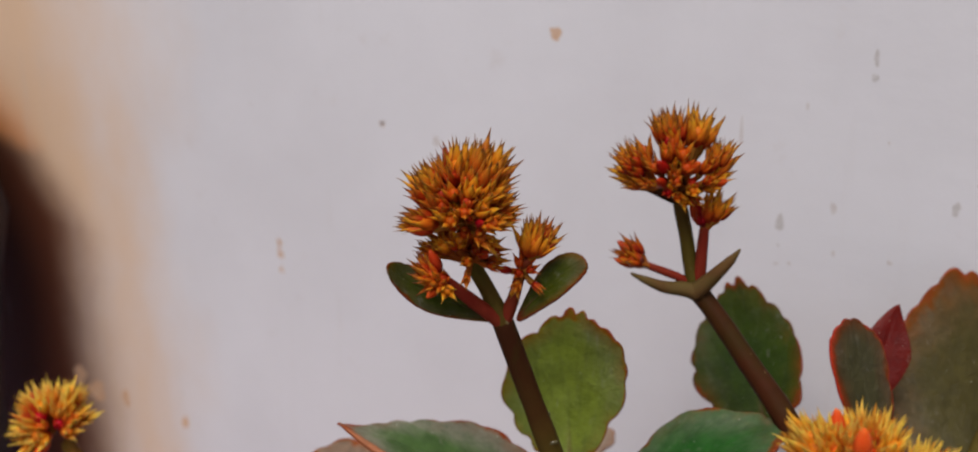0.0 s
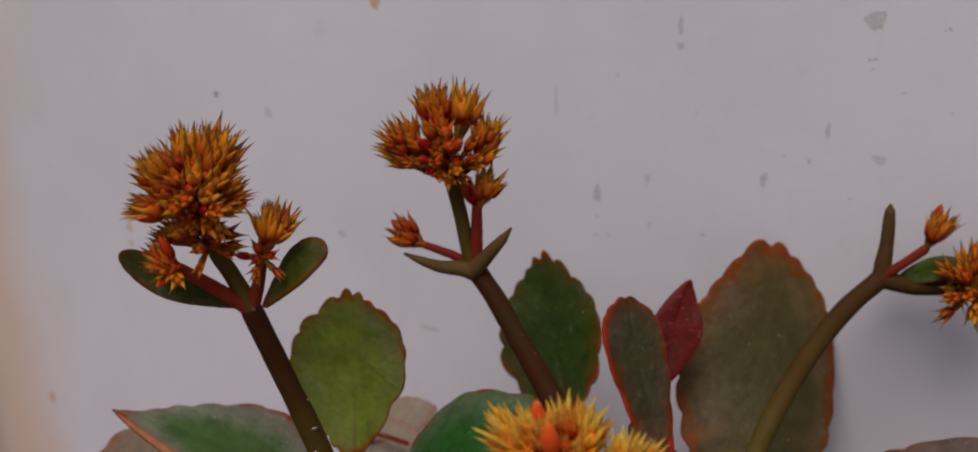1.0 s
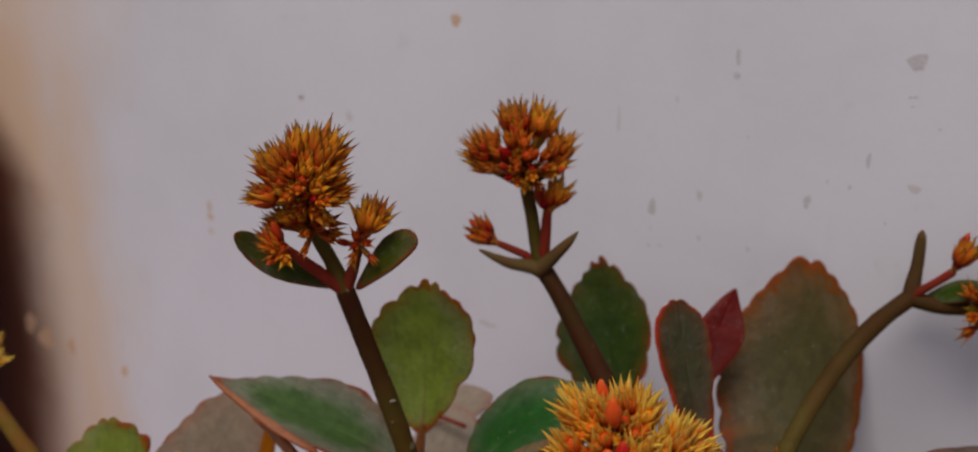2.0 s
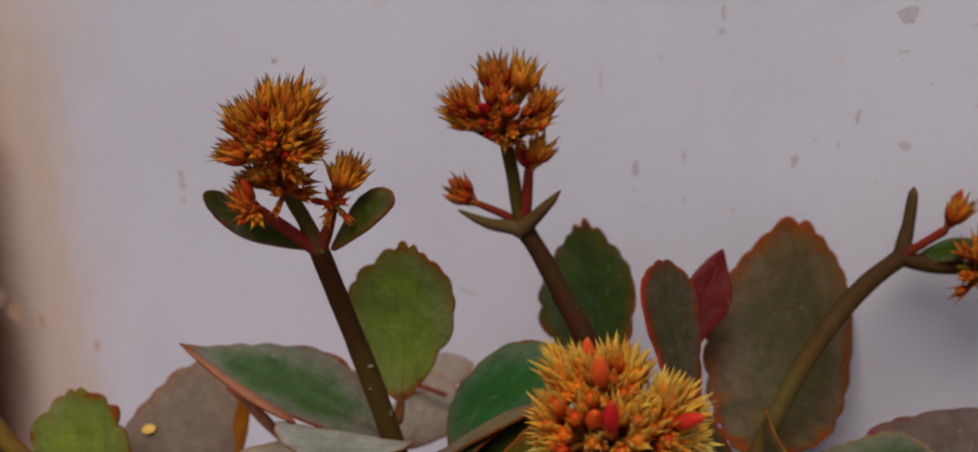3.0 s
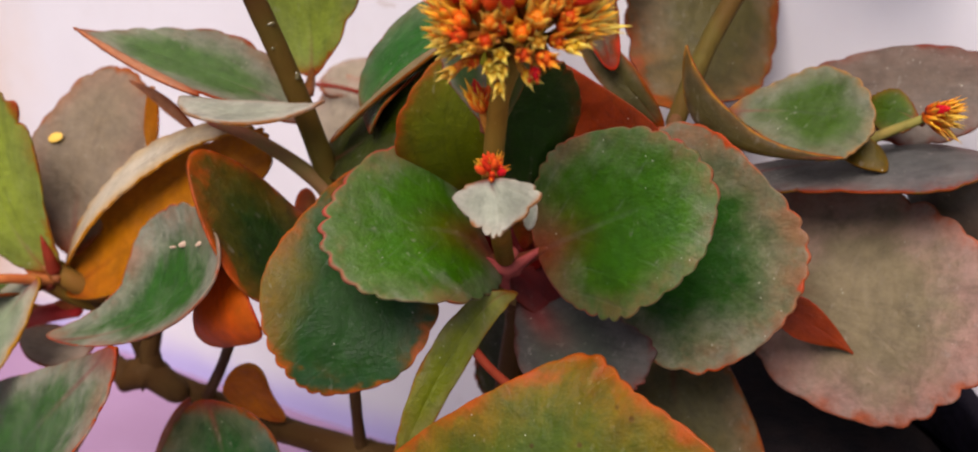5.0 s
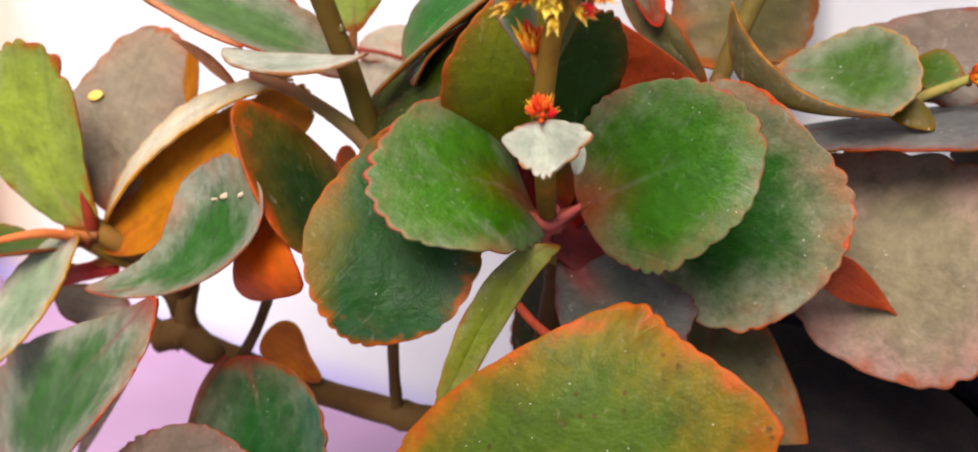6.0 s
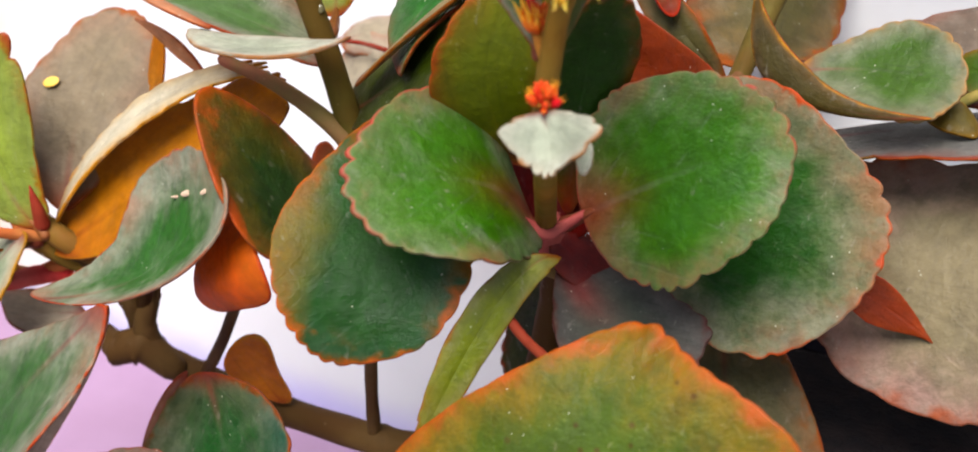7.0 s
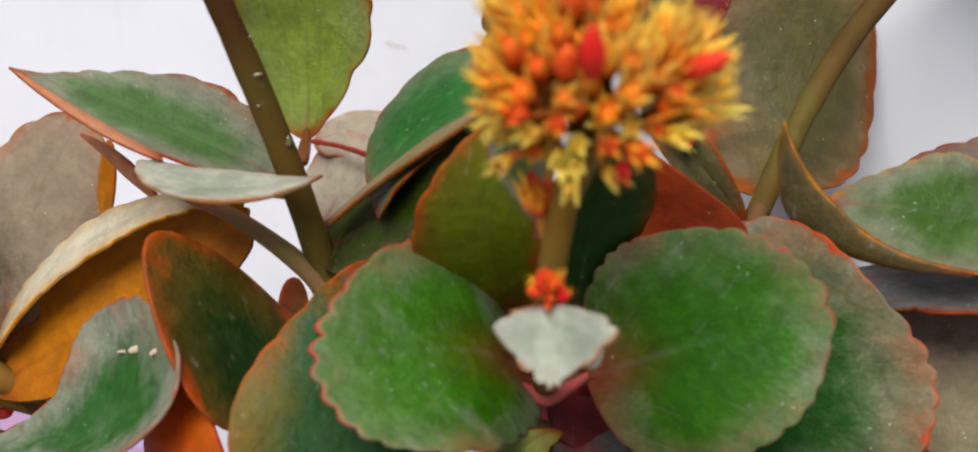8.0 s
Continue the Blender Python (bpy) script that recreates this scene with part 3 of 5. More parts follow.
# ---- the plant ----
plant = thing("succulent_plant", POT_TOP, "flowering succulent with scalloped green leaves edged in red", "plant")
LEAF_SEED = [0]
RING_AT = (0.0, 0.25, 0.46, 0.64, 0.78, 0.88, 0.95, 0.985, 1.0)


def leaf(base, tip, left, right, top, under, cup=0.12, lobes=24, depth=0.05, stalk=0.1, taper=0.45, widest=0.0, thick=0.0009, point=0.0, blush=0.13, bend=0.0, parent=None):
    """A fleshy scalloped leaf from its base to its tip; left and right are its margins at the widest place, the top side facing
    away from left x right. cup: how far the margins rise above the middle; bend: how far the midrib bows to the side."""
    LEAF_SEED[0] += 1
    rnd = random.Random(LEAF_SEED[0])
    b0, t0, l0, r0 = (Vector(p) for p in (base, tip, left, right))
    axis, half, mid = t0 - b0, (r0 - l0) / 2, (l0 + r0) / 2
    up = (r0 - l0).cross(axis).normalized()
    hw = half.length
    um = widest or min(0.68, max(0.42, (mid - b0).dot(axis) / axis.length_squared))
    c1 = mid - up * cup * hw
    ph = [rnd.uniform(0, 6.28) for _ in range(4)]

    def centre(b):
        k0 = (b - um) * (b - 1) / um
        k1 = b * (b - 1) / (um * (um - 1))
        k2 = b * (b - um) / (1 - um)
        return b0 * k0 + c1 * k1 + t0 * k2

    rings_n, ang = 8, max(96, 6 * lobes) if lobes else 48
    bm = bmesh.new()
    rim, foot, along, across = (bm.verts.layers.float.new(n) for n in ("rim", "foot", "along", "across"))
    curl = rnd.uniform(-0.06, 0.06)

    def place(r, th):
        c, s = math.cos(th), math.sin(th)
        c2, s2 = math.copysign(abs(c) ** 0.96, c), math.copysign(abs(s) ** 0.96, s)
        off = abs((th + math.pi) % (2 * math.pi) - math.pi)
        env = min(1.0, max(0.0, (2.7 - off) / 0.5))
        k = 1.0
        if lobes:
            k += depth * r ** 5 * env * (abs(math.cos(lobes * th / 2 + ph[0] + 1.3 * math.sin(2 * th + ph[1]) + 0.5 * math.sin(5 * th + ph[2]))) ** 0.7 * (1 + 0.55 * math.sin(3 * th + ph[3]) + 0.3 * math.sin(7 * th + ph[0])) - 0.62)
        k += 0.025 * r * r * math.sin(3 * th + ph[2]) + 0.015 * r * r * math.sin(5 * th + ph[3])
        rr = r * k
        b = um + rr * c2 * ((1 - um) if c > 0 else (um - stalk))
        shape = (1 - taper * max(0.0, -r * c) ** 1.4) * (1 - point * max(0.0, r * c) ** 1.2)
        a = rr * s2 * shape
        wave = 0.035 * hw * r ** 3 * math.sin(4 * th + ph[1]) + curl * hw * a * a * a
        return centre(b) + half * (a + bend * 4 * b * (1 - b)) + up * (cup * hw * a * a + wave), b, a

    layers = []
    for sign in (1, -1):
        rows_made = []
        for i in range(rings_n + 1):
            r = RING_AT[i]
            ring = []
            for j in range(ang if i else 1):
                p, b, a = place(r, 2 * math.pi * j / ang)
                h = thick * (math.sqrt(max(0.0, 1 - r * r)) * 0.8 + 0.4)
                if sign > 0:
                    h -= 0.0003 * math.exp(-((r * math.sin(2 * math.pi * j / ang)) / 0.07) ** 2) * (1 - r * 0.6)
                v = bm.verts.new(p + up * h * sign)
                v[rim], v[along], v[across] = r, b, a
                v[foot] = max(0.0, (1 - (b - stalk) / blush) * math.exp(-((r * math.sin(2 * math.pi * j / ang)) / (0.42 if blush > 0.2 else 0.9)) ** 2), (1 - (b - stalk) / 0.4) * 0.8 * math.exp(-((r * math.sin(2 * math.pi * j / ang)) / 0.07) ** 2))
                ring.append(v)
            rows_made.append(ring)
        layers.append(rows_made)
        for j in range(ang):
            q = (rows_made[0][0], rows_made[1][(j + 1) % ang], rows_made[1][j])
            f = bm.faces.new(q if sign > 0 else q[::-1])
            f.material_index = 0 if sign > 0 else 1
            for ra, rb in zip(rows_made[1:], rows_made[2:]):
                q = (ra[j], ra[(j + 1) % ang], rb[(j + 1) % ang], rb[j])
                f = bm.faces.new(q if sign > 0 else q[::-1])
                f.material_index = 0 if sign > 0 else 1
    a, b = layers[0][-1], layers[1][-1]
    for j in range(ang):
        bm.faces.new((a[j], a[(j + 1) % ang], b[(j + 1) % ang], b[j]))
    bmesh.ops.recalc_face_normals(bm, faces=bm.faces)
    if stalk >= 0.04:
        rs = max(0.0009, min(0.0024, hw * 0.085))
        before = len(bm.verts)
        tube(bm, [centre(0.0), centre(stalk * 0.6), centre(stalk + 0.05)], [rs * 1.1, rs * 0.9, rs * 0.5], 8, 4)
        bm.verts.ensure_lookup_table()
        for v in bm.verts[before:]:
            v[foot], v[rim] = 0.9, 0.2
    return part("bract" if parent else "leaf", bm, [top, under], parent or plant)


leaf((-0.1577, 0.3009, 0.2506), (-0.1694, 0.3180, 0.2994), (-0.1891, 0.3152, 0.2692), (-0.1500, 0.3202, 0.2828), LIME, GREY, stalk=0.16, lobes=19, depth=0.08, cup=0.15, taper=0.72, widest=0.70, point=0.05)
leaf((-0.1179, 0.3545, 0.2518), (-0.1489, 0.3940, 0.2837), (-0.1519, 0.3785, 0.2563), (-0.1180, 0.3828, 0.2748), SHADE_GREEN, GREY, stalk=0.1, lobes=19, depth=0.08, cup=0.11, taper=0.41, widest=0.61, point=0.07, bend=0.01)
leaf((-0.1537, 0.2975, 0.2438), (-0.2213, 0.2761, 0.2686), (-0.1873, 0.2731, 0.2590), (-0.1927, 0.3072, 0.2605), PALE, ORANGE_UNDER, stalk=0.03, lobes=20, cup=0.28, taper=0.24, widest=0.55, point=0.74, bend=0.06)
leaf((-0.1375, 0.2855, 0.2584), (-0.1802, 0.2714, 0.2553), (-0.1579, 0.2630, 0.2556), (-0.1622, 0.2806, 0.2550), WHITE, ORANGE_UNDER, stalk=0.03, lobes=16, depth=0.03, cup=0.07, taper=0.63, widest=0.60, point=0.02, bend=-0.01)
leaf((-0.2343, 0.2627, 0.1791), (-0.1670, 0.2950, 0.2374), (-0.1842, 0.2681, 0.2055), (-0.2214, 0.2817, 0.2136), BEIGE, ORANGE_UNDER, stalk=0.02, depth=0.04, cup=-0.18, taper=0.14, widest=0.52, point=0.21, bend=-0.01)
leaf((-0.2349, 0.2637, 0.1874), (-0.1763, 0.2883, 0.2406), (-0.2164, 0.2817, 0.2230), (-0.2095, 0.2706, 0.2195), CREAM, CREAM, stalk=0.02, lobes=30, depth=0.16, cup=0.12, taper=0.09, widest=0.49, point=-0.04)
leaf((-0.2095, 0.2343, 0.1859), (-0.1715, 0.2577, 0.2306), (-0.1950, 0.2496, 0.2006), (-0.1539, 0.2376, 0.2123), SAGE, GREY, stalk=0.01, depth=0.02, blush=0.04, cup=0.19, taper=-0.21, widest=0.52, point=-0.40, bend=0.04)
leaf((-0.2337, 0.2598, 0.1874), (-0.2548, 0.2595, 0.2498), (-0.2690, 0.2513, 0.2204), (-0.2355, 0.2618, 0.2331), LIME, GREY, stalk=0.05, lobes=14, depth=0.1, cup=0.08, taper=0.32, widest=0.72, point=0.08)
leaf((-0.2310, 0.2657, 0.1911), (-0.2436, 0.3131, 0.2388), (-0.2214, 0.2988, 0.2216), (-0.2623, 0.2870, 0.2214), GREEN, GREY_BROWN, stalk=0.03, lobes=20, cup=0.04, taper=0.30, widest=0.61, point=0.26)
leaf((-0.2204, 0.2939, 0.2146), (-0.2229, 0.3039, 0.2393), (-0.2264, 0.3009, 0.2251), (-0.2202, 0.3010, 0.2264), ORANGE_UNDER, ORANGE_UNDER, stalk=0.02, lobes=0)
leaf((-0.1932, 0.2910, 0.2325), (-0.2198, 0.2914, 0.2465), (-0.2058, 0.2912, 0.2386), (-0.2040, 0.2910, 0.2432), BLUSH, BLUSH, point=0.7, stalk=0.02, lobes=0)
leaf((-0.1598, 0.2949, 0.2207), (-0.1676, 0.2583, 0.2468), (-0.1416, 0.2484, 0.2112), (-0.1507, 0.2827, 0.2221), DARK_GILT, RED, lobes=0, stalk=0.02, cup=0.04, taper=0.15, widest=0.58, point=-0.02)
leaf((-0.1669, 0.2699, 0.2178), (-0.1522, 0.2493, 0.1927), (-0.1680, 0.2507, 0.1933), (-0.1389, 0.2463, 0.2076), ORANGE_RED, ORANGE_RED, stalk=0.02, lobes=0, cup=0.16, taper=0.50, widest=0.68, point=-0.05, bend=-0.02)
leaf((-0.1274, 0.2875, 0.2394), (-0.1122, 0.2408, 0.1942), (-0.0930, 0.2679, 0.2168), (-0.1331, 0.2421, 0.2242), DARK_GOLD, ORANGE_UNDER, stalk=0.02, depth=0.03, lobes=30, cup=0.11, taper=0.28, widest=0.52, point=0.13, bend=-0.01)
leaf((-0.0913, 0.2958, 0.2118), (-0.1108, 0.2416, 0.2396), (-0.0803, 0.2596, 0.2220), (-0.1084, 0.2832, 0.2480), CENTRE, GREY, stalk=0.04, lobes=28, depth=0.045, blush=0.72, cup=0.16, taper=0.31, widest=0.51, point=-0.14, bend=0.07)
leaf((-0.0845, 0.2979, 0.2142), (-0.0298, 0.2996, 0.2485), (-0.0705, 0.3016, 0.2548), (-0.0462, 0.2839, 0.2155), CENTRE, GREY, stalk=0.06, lobes=30, depth=0.045, blush=0.36, cup=0.13, taper=0.07, widest=0.39, point=0.12)
leaf((-0.0836, 0.3109, 0.2029), (-0.0113, 0.3231, 0.2238), (-0.0562, 0.3356, 0.2478), (-0.0337, 0.3054, 0.1873), TAN_GREEN, GREY, blush=0.22, stalk=0.05, lobes=34, depth=0.03, cup=0.11, taper=0.34, widest=0.61, point=0.17, bend=0.03)
leaf((-0.0418, 0.2261, 0.1423), (-0.0481, 0.2555, 0.2173), (-0.0996, 0.2311, 0.1709), (-0.0011, 0.2453, 0.2035), OLIVE, GREY, stalk=0.05, lobes=30, depth=0.02, cup=-0.08, taper=0.30, widest=0.53, point=0.50, bend=-0.03)
leaf((-0.0785, 0.2808, 0.2152), (-0.0955, 0.2431, 0.1731), (-0.0825, 0.2660, 0.2022), (-0.0918, 0.2609, 0.2060), YELLOW, YELLOW, stalk=0.01, lobes=16, depth=0.06, cup=0.12, taper=0.06, widest=0.54, point=0.04, bend=0.01)
leaf((-0.0906, 0.3076, 0.1997), (-0.0444, 0.2996, 0.1866), (-0.0677, 0.3113, 0.1970), (-0.0757, 0.2819, 0.1873), SLATE, GREY, stalk=0.05, blush=0.6)
leaf((-0.0494, 0.3598, 0.2420), (-0.0034, 0.3509, 0.2499), (-0.0225, 0.3671, 0.2588), (-0.0186, 0.3428, 0.2413), PALE_CREAM, ORANGE_UNDER, stalk=0.03, lobes=24, depth=0.05, cup=0.19, taper=0.60, widest=0.60, bend=-0.02)
leaf((-0.0072, 0.3406, 0.2447), (-0.0547, 0.3404, 0.2689), (-0.0398, 0.3395, 0.2515), (-0.0502, 0.3389, 0.2468), GREEN, TAN, stalk=0.01, lobes=0, cup=0.12, taper=0.11, widest=0.60, point=0.67, bend=0.01)
leaf((-0.0363, 0.3808, 0.2443), (0.0252, 0.3980, 0.2515), (0.0011, 0.3761, 0.2350), (-0.0112, 0.4002, 0.2552), GREEN, MAUVE, stalk=0.03, cup=0.13, taper=0.41, widest=0.54, point=0.02, bend=0.01)
leaf((0.0061, 0.3679, 0.2463), (-0.0111, 0.3737, 0.2438), (-0.0011, 0.3640, 0.2436), (-0.0032, 0.3752, 0.2525), GREEN, GREY, stalk=0.05)
leaf((-0.0474, 0.3516, 0.2228), (0.0321, 0.3547, 0.2444), (-0.0028, 0.3431, 0.2327), (-0.0097, 0.3819, 0.2301), GREEN, SILVER, stalk=0.03, cup=0.12, taper=0.20, widest=0.51, point=0.04, bend=0.01)
leaf((-0.0417, 0.3539, 0.1928), (0.0393, 0.3345, 0.2115), (0.0115, 0.3250, 0.1735), (-0.0013, 0.3695, 0.2230), GREEN, BLUSH_GREY, stalk=0.01, cup=0.10, taper=-0.15, widest=0.53, point=0.11, bend=-0.04)
leaf((0.0357, 0.3673, 0.2100), (0.0049, 0.3755, 0.2254), (0.0266, 0.3654, 0.2320), (0.0152, 0.3666, 0.2130), GREEN, MAUVE, stalk=0.03)
leaf((-0.0237, 0.3254, 0.2038), (0.0029, 0.3353, 0.1863), (-0.0112, 0.3322, 0.2030), (-0.0131, 0.3279, 0.1920), RED, RED, stalk=0.02, lobes=0, cup=0.12, taper=0.11, widest=0.40, point=0.89)
leaf((-0.0562, 0.3436, 0.1752), (-0.0268, 0.3126, 0.1145), (-0.0658, 0.3158, 0.1384), (-0.0216, 0.3316, 0.1493), GREEN, OLIVE_UNDER, stalk=0.03, lobes=0, cup=0.12, taper=0.17, widest=0.54, point=-0.02, bend=0.05)
leaf((-0.1754, 0.2303, 0.1984), (-0.2567, 0.2269, 0.1060), (-0.1828, 0.2006, 0.1634), (-0.2602, 0.2392, 0.1463), SAGE, GREY, stalk=0.02, cup=0.13, taper=0.72, widest=0.43, point=-0.01)
leaf((-0.1767, 0.2282, 0.1983), (-0.2361, 0.2370, 0.1114), (-0.2001, 0.2381, 0.1611), (-0.2070, 0.2342, 0.1612), DUSTY, DUSTY, stalk=0.01, lobes=0, taper=0.1, point=0.2, thick=0.0007)
leaf((-0.1714, 0.2551, 0.1663), (-0.1426, 0.2284, 0.1300), (-0.1299, 0.2407, 0.1599), (-0.1852, 0.2435, 0.1367), BLOOM, GREY, stalk=0.03, cup=0.11, taper=0.20, widest=0.50, bend=0.02)
leaf((-0.1863, 0.2077, 0.1490), (-0.1284, 0.2072, 0.1714), (-0.1646, 0.2168, 0.1661), (-0.1458, 0.1979, 0.1575), MAUVE, MAUVE, stalk=0.03)
leaf((-0.2373, 0.2594, 0.1844), (-0.3095, 0.2515, 0.1704), (-0.2570, 0.2384, 0.1859), (-0.2874, 0.2703, 0.1716), GREEN, GREY, stalk=0.05, cup=0.15, taper=0.51, widest=0.50, point=0.02, bend=-0.05)
leaf((-0.2364, 0.2555, 0.1902), (-0.2497, 0.2212, 0.1555), (-0.2324, 0.2362, 0.1743), (-0.2579, 0.2440, 0.1748), SAGE_OCHRE, SAGE_OCHRE, stalk=0.03, cup=0.12, taper=0.25, widest=0.50)
leaf((-0.2357, 0.2721, 0.1540), (-0.2625, 0.2622, 0.1533), (-0.2388, 0.2550, 0.1545), (-0.2586, 0.2712, 0.1557), DUSTY, DUSTY, stalk=0.02, lobes=0, cup=0.12, taper=0.10, widest=0.49, point=-0.02)
leaf((-0.0963, 0.3057, 0.2243), (-0.0878, 0.2834, 0.2872), (-0.1096, 0.2745, 0.2552), (-0.0850, 0.2857, 0.2617), OLIVE_LIGHT, GREY, blush=0.28, stalk=0.02, cup=0.12, taper=0.30, widest=0.57, point=0.09, bend=-0.04)
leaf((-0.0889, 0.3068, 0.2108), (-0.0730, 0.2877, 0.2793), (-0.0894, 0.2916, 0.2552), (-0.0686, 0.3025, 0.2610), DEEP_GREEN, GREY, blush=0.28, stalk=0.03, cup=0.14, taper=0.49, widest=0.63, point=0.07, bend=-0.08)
leaf((-0.0671, 0.3141, 0.2444), (-0.0840, 0.3044, 0.2746), (-0.0574, 0.3263, 0.2489), (-0.0831, 0.3098, 0.2571), GREEN, RED, stalk=0.02, lobes=0, cup=0.12, taper=0.20, widest=0.51, point=0.06, bend=-0.03)
leaf((-0.1326, 0.2928, 0.2480), (-0.1020, 0.3164, 0.2819), (-0.1397, 0.3209, 0.2694), (-0.1123, 0.2913, 0.2674), MINT, GREY, stalk=0.01, lobes=20, depth=0.05, cup=0.12, taper=0.02, widest=0.54, point=0.01)
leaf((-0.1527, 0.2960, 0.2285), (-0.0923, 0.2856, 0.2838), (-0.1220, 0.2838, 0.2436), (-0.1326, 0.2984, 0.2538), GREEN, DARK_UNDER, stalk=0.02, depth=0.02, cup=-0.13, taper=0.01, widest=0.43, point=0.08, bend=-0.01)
leaf((-0.1439, 0.2900, 0.2412), (-0.0976, 0.2870, 0.2827), (-0.1234, 0.2946, 0.2633), (-0.1207, 0.2858, 0.2628), BEIGE, BEIGE, stalk=0.01, lobes=0, thick=0.0007, cup=0.12, taper=0.00, widest=0.49)
leaf((-0.2058, 0.3675, 0.2175), (-0.1873, 0.3897, 0.2201), (-0.1929, 0.3730, 0.2147), (-0.2043, 0.3865, 0.2216), DUSTY, DUSTY, stalk=0.03, lobes=14, taper=0.2, widest=0.5)
leaf((-0.1938, 0.3548, 0.1982), (-0.1971, 0.3787, 0.2194), (-0.1802, 0.3716, 0.2091), (-0.2051, 0.3626, 0.2086), DUSTY, DUSTY, stalk=0.03, lobes=14, taper=0.3, widest=0.5)
leaf((-0.0746, 0.3358, 0.2565), (-0.0938, 0.3483, 0.3029), (-0.0954, 0.3379, 0.2928), (-0.0825, 0.3508, 0.2899), OLIVE_RED_EDGE, RED, stalk=0.03, lobes=18, cup=0.11, taper=0.37, widest=0.67, point=-0.05, bend=-0.02)
leaf((-0.0902, 0.3675, 0.2664), (-0.0895, 0.3840, 0.2957), (-0.0979, 0.3716, 0.2823), (-0.0834, 0.3794, 0.2807), DEEP_RED, DEEP_RED, point=0.8, stalk=0.03, lobes=0, taper=0.2, widest=0.45)
leaf((-0.0570, 0.3580, 0.2438), (-0.0818, 0.4211, 0.2930), (-0.0558, 0.4267, 0.2546), (-0.0926, 0.3857, 0.2577), GREEN, OLIVE_UNDER, stalk=0.03, lobes=26, depth=0.04, cup=0.15, taper=0.31, widest=0.70, point=-0.03, bend=-0.02)
leaf((-0.0632, 0.3481, 0.2387), (-0.0906, 0.3455, 0.2659), (-0.0786, 0.3399, 0.2512), (-0.0713, 0.3435, 0.2581), OLIVE_UNDER, RED, stalk=0.02, lobes=0)
leaf((-0.1755, 0.2746, 0.2565), (-0.2194, 0.2732, 0.2699), (-0.1961, 0.2737, 0.2630), (-0.1931, 0.2709, 0.2614), BLUSH, BLUSH, stalk=0.01, lobes=0, taper=0.0, point=0.3, thick=0.0007)
leaf((-0.0956, 0.3108, 0.1937), (-0.1023, 0.3208, 0.2248), (-0.1084, 0.3089, 0.2112), (-0.0887, 0.3211, 0.2125), WINE, WINE, stalk=0.02, lobes=0, taper=0.2, widest=0.5)
leaf((-0.0965, 0.3094, 0.2005), (-0.1023, 0.3033, 0.2271), (-0.1046, 0.3042, 0.2138), (-0.0985, 0.3102, 0.2164), WINE, WINE, stalk=0.02, lobes=0, taper=0.2)
leaf((-0.0939, 0.3094, 0.2013), (-0.0837, 0.3117, 0.2262), (-0.0894, 0.3123, 0.2169), (-0.0776, 0.3065, 0.2171), WINE, WINE, stalk=0.02, lobes=0, taper=0.2)
leaf((-0.0911, 0.3031, 0.2068), (-0.0764, 0.3064, 0.1927), (-0.0816, 0.3095, 0.2041), (-0.0868, 0.2998, 0.1980), WINE, WINE, stalk=0.02, lobes=0, taper=0.2)
leaf((-0.1842, 0.2605, 0.1576), (-0.1887, 0.2426, 0.1263), (-0.1843, 0.2518, 0.1435), (-0.1878, 0.2485, 0.1479), ROSE, ROSE, stalk=0.02, lobes=0, taper=0.3)
leaf((-0.0129, 0.3541, 0.2389), (0.0012, 0.3545, 0.2380), (-0.0036, 0.3504, 0.2374), (-0.0074, 0.3578, 0.2441), OLIVE_RIM, OLIVE_RIM, stalk=0.02, lobes=0, taper=0.2)
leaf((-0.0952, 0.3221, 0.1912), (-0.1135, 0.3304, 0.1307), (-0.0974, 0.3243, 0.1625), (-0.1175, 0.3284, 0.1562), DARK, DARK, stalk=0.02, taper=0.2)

# ---- stems and flower stalks ----
def stem(points, radii, mat, name="stem", label="", knots=0.0, parent=None):
    bm = bmesh.new()
    tube(bm, points, radii, 12, 8, knots)
    return part(name, bm, mat, parent or plant, label)


